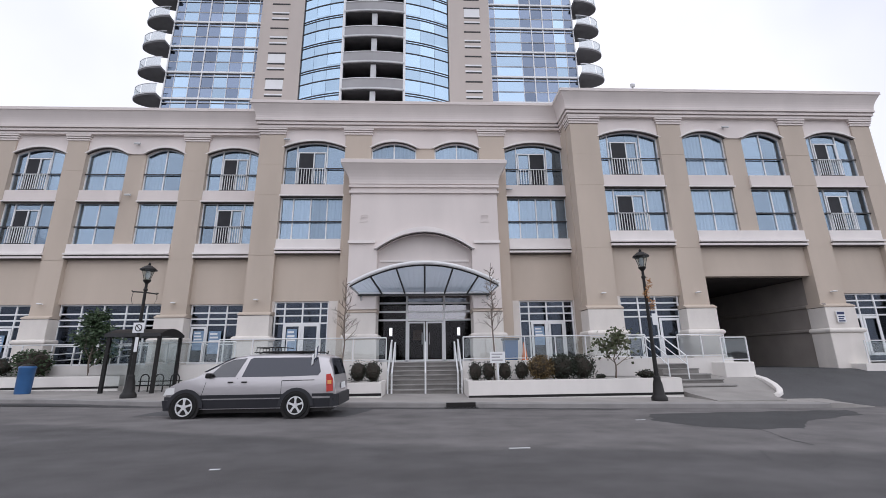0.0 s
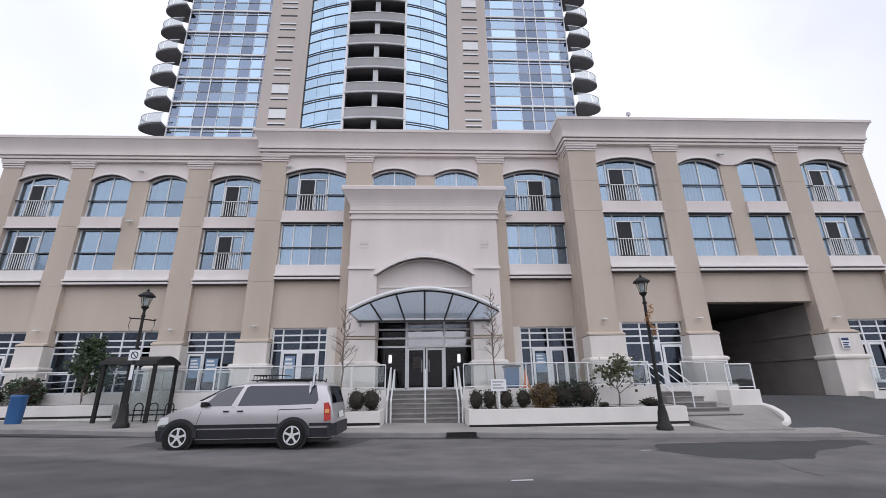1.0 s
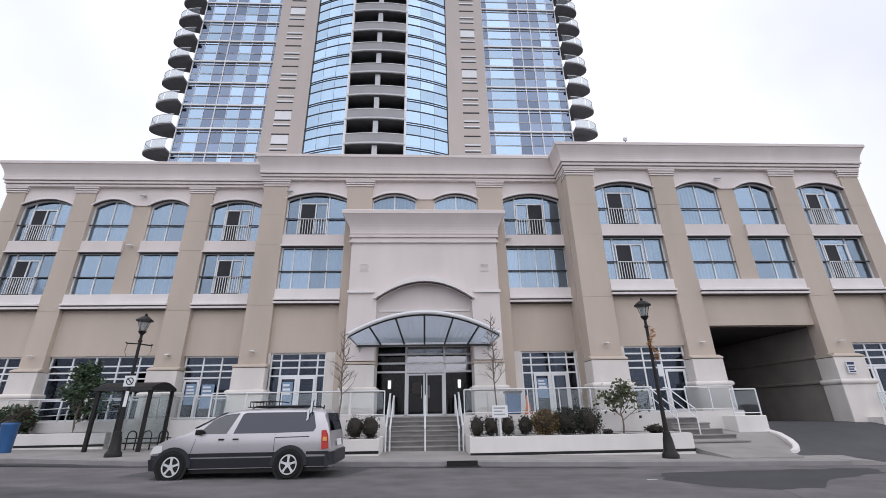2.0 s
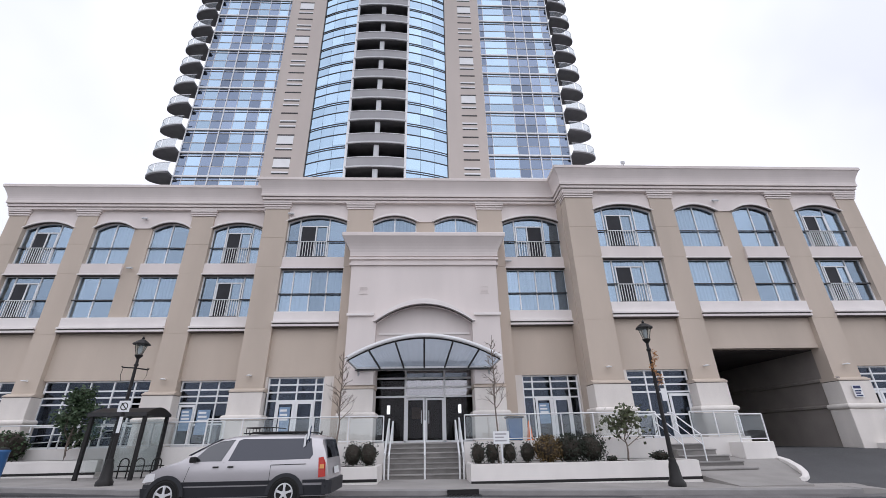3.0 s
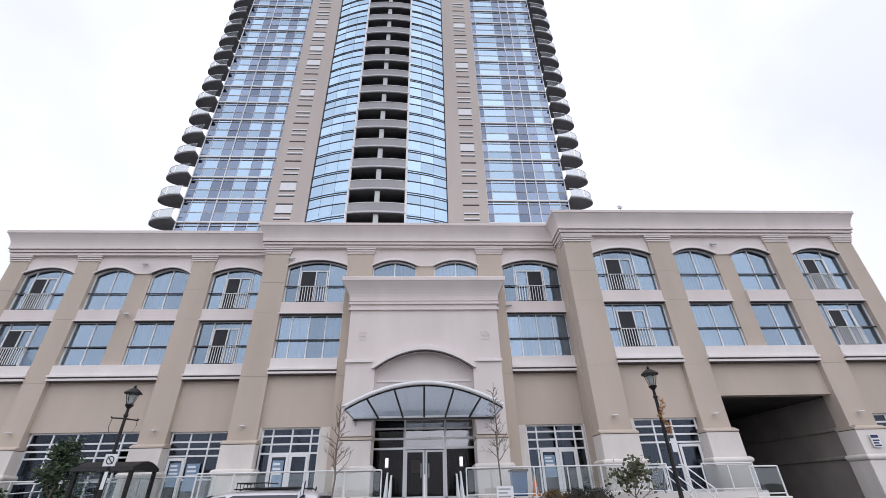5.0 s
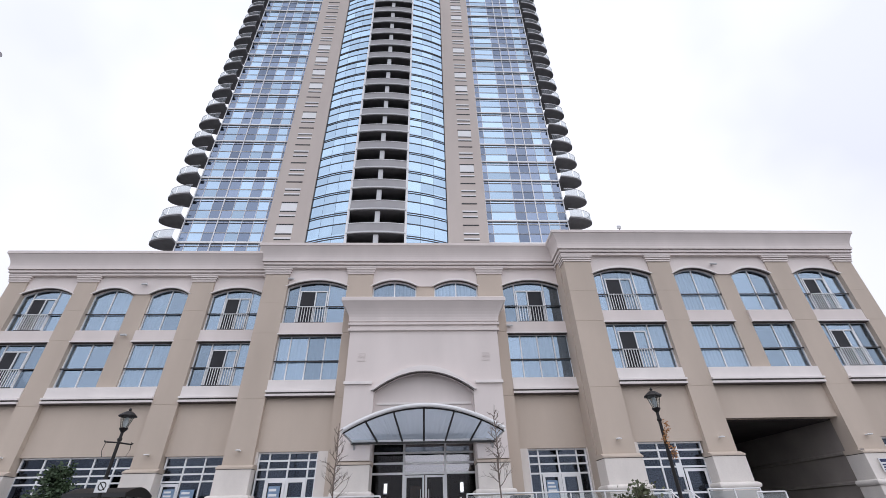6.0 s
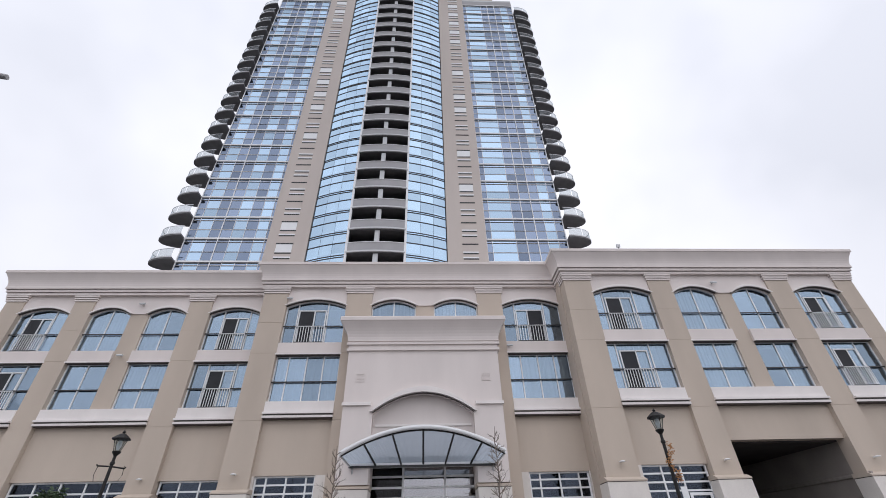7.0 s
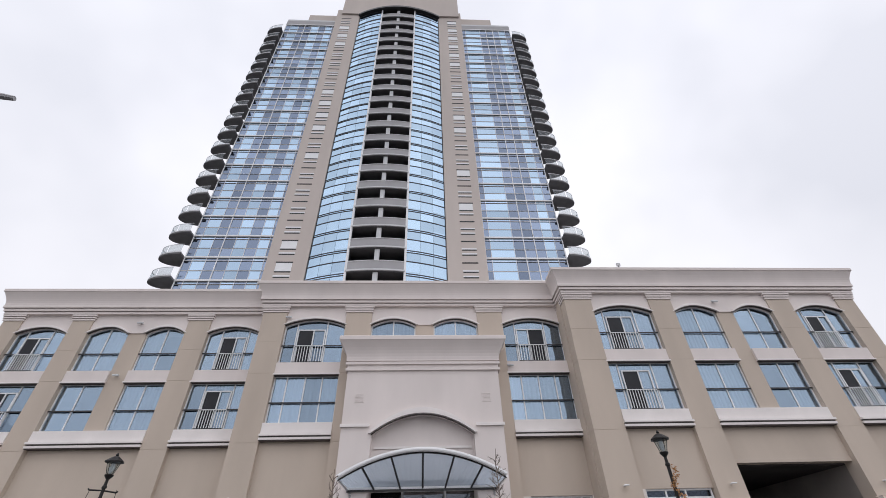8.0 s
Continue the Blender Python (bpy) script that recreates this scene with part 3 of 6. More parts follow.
# middle
for a, b in ((-8.8, -7.5), (-4.26, -2.86), (2.98, 4.37)):
    pilaster(a, b, YC, base=a < -5)
pilaster(7.6, 8.1, YC, base=False)
bay(-7.5, -4.26, YC, [(-7.5, -4.26)], [((-6.75, -5.35, False), None)], 4.35, columns=[[-6.85, -5.25]], low_columns=[-6.85, -5.95, -5.1], curtains=(0, 3))
bay(4.37, 7.6, YC, [(4.37, 7.6)], [((5.15, 6.6, True), None)], 4.3, columns=[[5.05, 6.7]], low_columns=[5.05, 5.95, 6.8], curtains=(0, 3))
bay(-2.86, 2.98, YC, [(-2.86, -0.44), (0.55, 2.98)], None, None, upper_only=True, curtains=(3, 3))
# right wing
for a, b in ((7.6, 9.07), (12.25, 13.5), (18.95, 20.25), (22.95, 24.0)):
    pilaster(a, b, YR)
bay(9.07, 12.25, YR, [(9.07, 12.25)], [((9.75, 11.1, False), (9.75, 11.1, False))], 4.3, columns=[[9.6, 11.3]], curtains=(2, 3))
bay(13.5, 18.95, YR, [(13.5, 15.85), (16.8, 18.95)], None, 5.22, curtains=((3, 3), (0, 2)))
bay(20.25, 22.95, YR, [(20.25, 22.95)], [((20.85, 22.0, False), (20.85, 22.0, False))], 4.35, columns=[[20.75, 22.1]])
cornice(-23.2, -8.7, YL, 40, (True, False))
cornice(-8.8, 7.9, YC, 40, (True, False))
cornice(7.6, 24.0, YR, 40, (True, True))
# flanks, back, floors and roof of the podium
part("side_wall", boxed(-23.2, -22.9, YL + 0.7, 40, -0.5, Z_CORNICE), TAN, podium)
part("side_wall", boxed(-8.8, -8.5, YC + 0.7, YL + 1.2, TERRACE, Z_CORNICE), TAN, podium)
part("side_wall", boxed(7.56, 7.9, YR + 0.7, YC + 1.2, TERRACE, Z_CORNICE), TAN, podium)
part("side_wall", boxed(23.7, 24.0, YR + 0.7, 40, -0.5, Z_CORNICE), TAN, podium)
part("back_wall", boxed(-23.2, 24.0, 40, 40.3, -0.5, Z_TOP - 0.5), TAN, podium)
part("roof", boxed(-22.8, 23.6, 22.6, 40, Z_TOP - 0.9, Z_TOP - 0.6), SOFFIT, podium)
for xa, xb, yy in ((-22.9, -8.8, YL), (-8.5, 7.6, YC), (7.9, 23.7, YR)):
    part("room_back", boxed(xa, xb, yy + 1.9, yy + 2.0, 5.3, Z_CORNICE), ROOM, podium)
    part("upper_floor", boxed(xa, xb, yy + 0.7, yy + 1.9, Z_BAND1 - 0.35, Z_BAND1), ROOM, podium)
    part("upper_floor", boxed(xa, xb, yy + 0.7, yy + 1.9, Z_SILL1 - 0.35, Z_SILL1), ROOM, podium)
    part("ceiling_slab", boxed(xa, xb, yy + 0.7, yy + 1.9, Z_CORNICE - 0.4, Z_CORNICE - 0.1), ROOM, podium)


def storefront(x0, x1, yf, ztop, columns, transoms, doors, z0=TERRACE, zdoor=3.28):
    """A shop window: white grid, dark panes, a double door in it."""
    y = yf + 0.42
    shop = part("shop_window", rect_ring(bmesh.new(), x0, x1, z0, ztop, 0.07, y - 0.06, y + 0.06), WHITE, podium, "white aluminium shop window")
    for x in columns:
        part("mullion", boxed(x - 0.035, x + 0.035, y - 0.055, y + 0.055, z0 + 0.07, ztop - 0.07), WHITE, shop)
    for z in transoms:
        part("transom", boxed(x0 + 0.07, x1 - 0.07, y - 0.05, y + 0.05, z - 0.035, z + 0.035), WHITE, shop)
    xs_ = [x0] + columns + [x1]
    zs_ = [z0] + transoms + [ztop]
    for a, b in zip(xs_, xs_[1:]):
        for c, d in zip(zs_, zs_[1:]):
            part("pane", boxed(a, b, y - 0.01, y + 0.01, c, d), GLASS_SHOP, shop)
    for a, b in doors:
        leaf = part("door", rect_ring(bmesh.new(), a + 0.02, b - 0.02, z0 + 0.02, zdoor - 0.04, 0.11, y - 0.09, y - 0.056), WHITE, shop, "white framed glass door")
    return shop


GRID = [2.35, 3.32, 3.62, 3.92]
storefront(-22.1, -19.6, YL, 4.4, [-21.3, -20.45], GRID, [(-21.3, -20.45)])
storefront(-18.35, -13.25, YL, 4.4, [-17.3, -16.2, -15.1, -14.1], GRID, [])
storefront(-11.9, -9.2, YL, 4.35, [-11.0, -10.1], GRID, [(-11.8, -11.0)])
storefront(-7.4, -4.75, YC, 4.35, [-6.9, -6.03, -5.16], [3.28, 3.66, 4.0], [(-6.9, -6.03), (-6.03, -5.16)])
storefront(4.75, 7.5, YC, 4.3, [5.25, 6.15, 7.03], [3.28, 3.66, 4.0], [(5.3, 6.13), (6.17, 7.0)])
storefront(9.3, 12.2, YR, 4.3, [10.2, 11.05], [2.35, 3.32, 3.64, 3.97], [(11.1, 12.1)])
storefront(20.35, 22.9, YR, 4.35, [21.2, 22.05], [3.3, 3.66, 4.0], [(20.4, 21.2), (21.2, 22.05)])
for xa, xb, yy in ((-22.9, -8.8, YL), (-8.5, -4.2, YC), (4.3, 7.6, YC), (7.9, 13.0, YR), (19.6, 23.7, YR)):
    part("shop_back", boxed(xa, xb, yy + 4.4, yy + 4.5, TERRACE, 5.3), ROOM_AND_SHADE, podium)
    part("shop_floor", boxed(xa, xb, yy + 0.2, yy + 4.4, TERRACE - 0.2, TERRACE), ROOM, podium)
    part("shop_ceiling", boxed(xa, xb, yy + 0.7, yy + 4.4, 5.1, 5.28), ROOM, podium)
# solid returns at shop window ends
for a, b, yy, zt in ((-22.2, -22.1, YL, 4.4), (-19.6, -19.5, YL, 4.4), (-9.2, -9.1, YL, 4.35), (-7.5, -7.4, YC, 4.35), (-4.75, -4.26, YC, 4.35), (4.37, 4.75, YC, 4.3), (7.5, 7.6, YC, 4.3), (9.07, 9.3, YR, 4.3)):
    part("jamb", boxed(a, b, yy + 0.24, yy + 0.7, TERRACE, zt), STONE, podium)

# ---- passage through the right wing ----
passage = thing("vehicle_passage", 16.2, 19.6, 0.9, "dark covered vehicle passage with pale stone walls", "passage")
# Deep shade is put into the colour: left wall, inner right wall, ceiling, end.
part("passage_wall", boxed(13.2, 13.5, YR + 0.7, 48, -0.3, 5.3), INNER_SHADE, passage)
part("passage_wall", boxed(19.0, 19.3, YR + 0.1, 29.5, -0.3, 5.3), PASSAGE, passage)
part("passage_wall", boxed(19.0, 19.3, 29.5, 48, -0.3, 5.3), INNER_SHADE, passage)
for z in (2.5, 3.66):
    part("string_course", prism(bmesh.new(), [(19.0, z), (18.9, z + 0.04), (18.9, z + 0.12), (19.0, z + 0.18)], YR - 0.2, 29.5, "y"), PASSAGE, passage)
part("passage_ceiling", boxed(13.5, 19.0, YR + 0.7, 48, 5.16, 5.5), INNER_SHADE, passage, "ceiling with the passage shade in its colour")
part("passage_end", boxed(13.2, 19.3, 48, 48.2, -0.3, 5.3), ROOM_AND_SHADE, passage)

# ---- entrance ----
YE = 20.15
entrance = thing("entrance_portal", 0, YE, TERRACE, "cream entrance portal with a coved cornice and an arched niche", "portal")
EW = 3.68
for s in (-1, 1):
    a, b = sorted((s * 2.32, s * EW))
    part("portal_pier", boxed(a, b, YE, YC + 0.9, 3.8, 6.70), CREAM, entrance)
    a, b = sorted((s * 2.38, s * (EW - 0.08)))
    plinth(a, b, YE + 0.2, entrance, 0.9)
part("portal_wall", arch_panel(-EW, EW, [(-2.32, 2.32)], YE, YC + 0.35, 6.70, 0.86, 9.75), CREAM, entrance)
for s in (-1, 1):
    a, b = sorted((s * 2.42, s * (EW + 0.05)))
    part("string_course", boxed(a, b, YE - 0.11, YE, 7.0, 7.13), PALE, entrance)
hood(-2.32, 2.32, YE, 6.70, 0.86, entrance, w=0.26, out=0.2)
part("niche_panel", boxed(-2.32, 2.32, YE + 0.42, YE + 0.6, 4.75, 7.7), CREAM, entrance)
part("niche_rail", boxed(-2.2, 2.2, YE + 0.36, YE + 0.42, 6.16, 6.26), PALE, entrance)
prof = [(0.0, 9.62), (0.10, 9.62), (0.10, 9.74), (0.03, 9.74), (0.03, 9.92), (0.12, 9.92), (0.12, 10.04), (0.05, 10.04), (0.05, 10.10), (0.10, 10.10), (0.10, 10.16)]
for i in range(7):
    a = i / 6
    prof.append((0.10 + 0.36 * (1 - math.cos(a * math.pi / 2)), 10.18 + 0.86 * a))
prof += [(0.50, 11.08), (0.50, 11.26), (0.46, 11.30)]
bm = bmesh.new()
rings = [[bm.verts.new(p) for p in ((-EW - o, YC + 0.3, z), (-EW - o, YE - o, z), (EW + o, YE - o, z), (EW + o, YC + 0.3, z))] for o, z in prof]
for ra, rb in zip(rings, rings[1:]):
    for k in range(4):
        bm.faces.new((ra[k], ra[(k + 1) % 4], rb[(k + 1) % 4], rb[k]))
bm.faces.new(rings[-1])
bm.faces.new(rings[0][::-1])
part("portal_cornice", bm, CREAM, entrance, "coved cream portal cornice")
# glazed entrance screen
YD = 22.0
screen = thing("entrance_screen", 0, YD, TERRACE, "dark glazed entrance with white-framed double doors", "entrance doors")
part("screen_frame", rect_ring(bmesh.new(), -2.5, 2.52, TERRACE, 4.75, 0.08, YD - 0.07, YD + 0.07), WHITE, screen, "white aluminium frame")
for x in (-0.92, 1.0):
    part("mullion", boxed(x - 0.05, x + 0.05, YD - 0.07, YD + 0.07, TERRACE, 4.67), WHITE, screen)
for z in (3.44, 3.86, 4.3):
    part("transom", boxed(-2.42, 2.44, YD - 0.062, YD + 0.062, z - 0.045, z + 0.045), WHITE, screen)
for a, b in ((-2.48, -0.92), (-0.92, 1.0), (1.0, 2.5)):
    for c, d in ((TERRACE, 3.44), (3.44, 3.86), (3.86, 4.3), (4.3, 4.7)):
        if c == TERRACE and a == -0.92:
            continue
        part("pane", boxed(a, b, YD - 0.01, YD + 0.01, c, d), GLASS_DOOR if c == TERRACE or a < -1 else GLASS_TRANSOM, screen)
for a, b in ((-0.87, 0.02), (0.06, 0.95)):
    leaf = part("door", rect_ring(bmesh.new(), a, b, TERRACE + 0.01, 3.36, 0.085, YD - 0.04, YD + 0.04), WHITE, screen, "white framed glass door leaf")
    part("pane", boxed(a + 0.1, b - 0.1, YD - 0.01, YD + 0.01, TERRACE + 0.15, 3.26), GLASS_DOOR, leaf)
    hx = b - 0.16 if b < 0.5 else a + 0.16
    part("door_handle", tube(bmesh.new(), [(hx, YD - 0.06, 2.2), (hx, YD - 0.1, 2.25), (hx, YD - 0.1, 2.75), (hx, YD - 0.06, 2.8)], 0.016), STEEL, leaf)
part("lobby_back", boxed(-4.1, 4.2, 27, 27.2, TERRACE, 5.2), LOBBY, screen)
# Added tan panel: its colour stands in for the warm glow in the lobby.
part("lobby_glow_panel", boxed(-0.62, -0.14, YD + 0.5, YD + 0.54, 2.45, 2.98), LOBBY_GLOW, screen, "tan panel standing in for a warm glow inside")
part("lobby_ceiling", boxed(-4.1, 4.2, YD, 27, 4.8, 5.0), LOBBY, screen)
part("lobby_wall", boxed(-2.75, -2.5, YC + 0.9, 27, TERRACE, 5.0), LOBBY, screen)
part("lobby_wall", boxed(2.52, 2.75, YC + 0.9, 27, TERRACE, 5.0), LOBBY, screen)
part("canopy_ceiling", boxed(-2.5, 2.52, YE + 0.42, YD + 0.06, 4.76, 4.9), CREAM, screen)


# ---- tower ----
H = 2.84
Z0 = 25.3 - 4 * H
FLOORS = 24
YT, YB = 35.7, 33.75
XL, XPL, XB0, XC0, XC1, XB1, XPR, XR = -24.4, -15.9, -11.8, -7.6, -1.85, 2.4, 6.5, 15.2
tower = thing("apartment_tower", -4.5, 36, Z_TOP - 0.6, "tall apartment tower with blue glass wings and a bowed middle", "building")
TOP_W = 80.7
part("core", boxed(XL + 0.4, XR - 0.4, YT + 1.2, 56, 10, TOP_W), ROOM_AND_SHADE, tower)
part("flank", boxed(XL, XL + 0.4, YT + 0.3, 56, 10, TOP_W), TOWER_TAN, tower)
part("flank", boxed(XR - 0.4, XR, YT + 0.3, 56, 10, TOP_W), TOWER_TAN, tower)
part("wing_roof", boxed(XL, XPL, YT, 56, TOP_W, TOP_W + 0.5), SLAB, tower)
part("wing_roof", boxed(XPR, XR, YT, 56, TOP_W, TOP_W + 0.5), SLAB, tower)
part("penthouse", boxed(-21.2, XPL, YT + 0.5, 54, TOP_W + 0.5, 84.3), TOWER_TAN, tower)
part("penthouse", boxed(XPR, 12.2, YT + 0.5, 54, TOP_W + 0.5, 84.4), TOWER_TAN, tower)
part("pier", boxed(XPL, XB0, YT - 0.45, YT + 1.2, 10, 84.6), TOWER_TAN, tower)
part("pier", boxed(XB1, XPR, YT - 0.45, YT + 1.2, 10, 84.6), TOWER_TAN, tower)
# crown, over the head of the bowed middle
part("crown", boxed(XPL + 0.9, XPR - 0.4, YT - 0.75, 54, 82.62, 90.0), TOWER_TAN, tower, "tan crown over the bowed middle")
part("crown_back", boxed(XB0 - 0.1, XB1 + 0.1, YT + 0.3, YT + 1.2, 80.0, 82.6), TOWER_TAN, tower)

LEFT_COLS = [("d", 0.106), ("l", 0.16), ("d", 0.128), ("d", 0.138), ("l", 0.149), ("d", 0.138), ("l", 0.128), ("d", 0.053)]
RIGHT_COLS = [("d", 0.076), ("l", 0.293), ("d", 0.13), ("d", 0.137), ("d", 0.124), ("l", 0.13), ("d", 0.11)]


def wing(x0, x1, cols):
    """A curtain wall, storey by storey: slab edge, a strip of short panes, two rows of tall panes, dark and pale bars between."""
    meshes = []
    x = x0
    thin = mesh_of("mullion", boxed(-0.022, 0.022, YT - 0.02, YT + 0.06, 0.06, H - 0.16), WHITE)
    wide = mesh_of("mullion", boxed(-0.05, 0.05, YT - 0.05, YT + 0.06, 0.06, H - 0.16), WHITE)
    mull = [(wide, x0 + 0.06), (wide, x1 - 0.06)]
    for k, (kind, w) in enumerate(cols):
        b = x + w * (x1 - x0)
        mat = GLASS_LIGHT if kind == "l" else GLASS_DARK
        for z0, z1 in ((0.08, 1.10), (1.18, 2.28), (2.34, 2.58)):
            meshes.append(mesh_of("pane", boxed(x + 0.02, b - 0.02, YT + 0.02, YT + 0.05, z0, z1), mat))
        if k + 1 < len(cols):
            mull.append((wide if kind == cols[k + 1][0] else thin, b))
        x = b
    slab_me = mesh_of("slab_edge", boxed(x0, x1, YT - 0.07, YT + 1.2, H - 0.13, H + 0.05), WHITE)
    darks = [mesh_of("dark_bar", boxed(x0, x1, YT - 0.015, YT + 0.07, z, z + 0.055), DARK) for z in (1.12, 2.28, 2.58)]
    pales = [mesh_of("pale_bar", boxed(x0, x1, YT - 0.03, YT + 0.07, z, z + 0.035), WHITE) for z in (1.09, 2.335)]
    for f in range(FLOORS):
        z = Z0 + f * H
        if z + H < 14.5 or z + H > TOP_W + 0.1:
            continue
        row = piece("window_wall", slab_me, tower, (0, 0, z))
        for me in darks:
            piece("dark_bar", me, row)
        for me in pales:
            piece("pale_bar", me, row)
        for me, mx in mull:
            piece("mullion", me, row, (mx, 0, 0))
        for me in meshes:
            piece("pane", me, row)


wing(XL, XPL, LEFT_COLS)
wing(XPR, XR, RIGHT_COLS)
top_z = Z0 + int((TOP_W + 0.1 - Z0) / H) * H
for xa, xb in ((XL, XPL), (XPR, XR)):
    part("top_band", boxed(xa, xb, YT - 0.02, YT + 1.2, top_z + 0.05, TOP_W), PARAPET, tower, "grey top band")

# bowed middle
CX = (XB0 + XB1) / 2
HALF = (XB1 - XB0) / 2
SAG = YT - 0.42 - YB
RAD = (HALF ** 2 + SAG ** 2) / (2 * SAG)


def bow_y(x, inset=0.0):
    return YB + RAD - math.sqrt((RAD - inset) ** 2 - (x - CX) ** 2)


def bow_strip(x0, x1, z0, z1, inset0, inset1, n=8):
    """A curved strip of the bowed front between two depths."""
    xs_ = [x0 + (x1 - x0) * i / n for i in range(n + 1)]
    out = [(x, bow_y(x, inset0)) for x in xs_] + [(x, bow_y(x, inset1)) for x in reversed(xs_)]
    return prism(bmesh.new(), out, z0, z1, "z")


pane_meshes, line_meshes = [], []
for xa, xb in ((XB0 + 0.05, XC0 - 0.1), (XC1 + 0.1, XB1 - 0.05)):
    for i in range(3):
        p, q = xa + (xb - xa) * i / 3, xa + (xb - xa) * (i + 1) / 3
        for z0, z1 in ((0.0, 1.16), (1.24, 2.30), (2.37, 2.54), (2.61, H)):
            pane_meshes.append(mesh_of("pane", bow_strip(p + 0.012, q - 0.012, z0, z1, 0.10, 0.14, 4), GLASS_BULGE))
    for z0, z1 in ((1.16, 1.24), (2.30, 2.37), (2.54, 2.61)):
        line_meshes.append(mesh_of("dark_bar", bow_strip(xa, xb, z0, z1, 0.05, 0.2), DARK))
    line_meshes.append(mesh_of("floor_edge", bow_strip(xa, xb, H - 0.12, H - 0.02, 0.16, 1.2), ROOM_AND_SHADE))
# Balcony backs, ceilings, jambs and slab undersides hold the recess shade in their colour.
parapet_me = mesh_of("parapet", bow_strip(XC0 + 0.1, XC1 - 0.1, 0.06, 1.06, 0.06, 0.2), PARAPET)
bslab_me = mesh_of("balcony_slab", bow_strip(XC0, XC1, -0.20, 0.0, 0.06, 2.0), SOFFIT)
blip_me = mesh_of("slab_lip", bow_strip(XC0, XC1, -0.10, 0.06, -0.06, 0.06), SLAB)
brail_me = mesh_of("balcony_rail", bow_strip(XC0 + 0.05, XC1 - 0.05, 1.06, 1.12, 0.0, 0.16), WHITE)
bback_me = mesh_of("balcony_back", boxed(XC0, XC1, YT + 1.06, YT + 1.14, 0.0, H - 0.2), ROOM_AND_SHADE)
bceil_me = mesh_of("balcony_ceiling", boxed(XC0 + 0.1, XC1 - 0.1, YT, YT + 1.1, H - 0.26, H - 0.2), ROOM_AND_SHADE)
post_me = mesh_of("balcony_post", boxed(CX - 0.24, CX + 0.24, YB + 0.22, YB + 0.6, 0.0, H - 0.2), SLAB)
wall_me = mesh_of("balcony_jamb", boxed(-0.09, 0.09, YB + 0.45, YT + 1.1, 0, H - 0.2), ROOM_AND_SHADE)
edge_me = mesh_of("white_edge", boxed(-0.11, 0.11, YB + 0.02, YB + 0.3, 0, H), WHITE)
for f in range(FLOORS):
    z = Z0 + f * H
    if z + H < 14.5 or z > 82.5:
        continue
    row = piece("bowed_window", line_meshes[0], tower, (0, 0, z))
    for me in line_meshes[1:]:
        piece("dark_bar", me, row)
    for me in pane_meshes:
        piece("pane", me, row)
    bal = piece("balcony", bslab_me, tower, (0, 0, z))
    for name, me in (("parapet", parapet_me), ("slab_lip", blip_me), ("rail", brail_me), ("balcony_back", bback_me), ("balcony_ceiling", bceil_me), ("balcony_post", post_me)):
        piece(name, me, bal)
    for x in (XC0, XC1):
        piece("balcony_jamb", wall_me, bal, (x, 0, 0))
        piece("white_edge", edge_me, bal, (x, bow_y(x) - YB, 0))


part("brow", bow_strip(XB0 - 0.15, XB1 + 0.15, 82.12, 82.6, -0.4, 1.7, 20), DARK, tower, "dark bowed eave under the crown")

# corner balconies
def half_round(cx, cy, rx, ry, z0, z1, a0, a1, inner=None, n=18):
    pts = [(cx + rx * math.cos(radians(a0 + (a1 - a0) * i / n)), cy + ry * math.sin(radians(a0 + (a1 - a0) * i / n))) for i in range(n + 1)]
    if inner:
        pts += [(cx + (rx - inner) * math.cos(radians(a1 + (a0 - a1) * i / n)), cy + (ry - inner) * math.sin(radians(a1 + (a0 - a1) * i / n))) for i in range(n + 1)]
    return prism(bmesh.new(), pts, z0, z1, "z")


for side, cx in ((-1, XL), (1, XR)):
    a0, a1 = (90, 270) if side < 0 else (-90, 90)
    cy, rx, ry = YT + 0.4, 2.7, 1.22
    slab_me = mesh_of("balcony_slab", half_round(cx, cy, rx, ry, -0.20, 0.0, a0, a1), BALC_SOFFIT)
    rail_me = mesh_of("balcony_rail", half_round(cx, cy, rx - 0.01, ry - 0.01, 1.0, 1.05, a0, a1, 0.05), WHITE)
    edge2_me = mesh_of("slab_lip", half_round(cx, cy, rx + 0.03, ry + 0.03, -0.05, 0.08, a0, a1, 0.06), SLAB)
    glass_mes = [mesh_of("balcony_glass", half_round(cx, cy, rx - 0.02, ry - 0.02, 0.1, 1.0, a0 + 36 * k + 1.5, a0 + 36 * k + 34.5, 0.02, 5), GLASS_FROST) for k in range(5)]
    for f in range(1, FLOORS):
        z = Z0 + f * H
        if z > TOP_W - 1.5:
            continue
        b = piece("corner_balcony", slab_me, tower, (0, 0, z))
        for me in glass_mes:
            piece("balcony_glass", me, b)
        piece("balcony_rail", rail_me, b)
        piece("slab_lip", edge2_me, b)

# small windows in the piers, some with pale blinds
rng = random.Random(4)
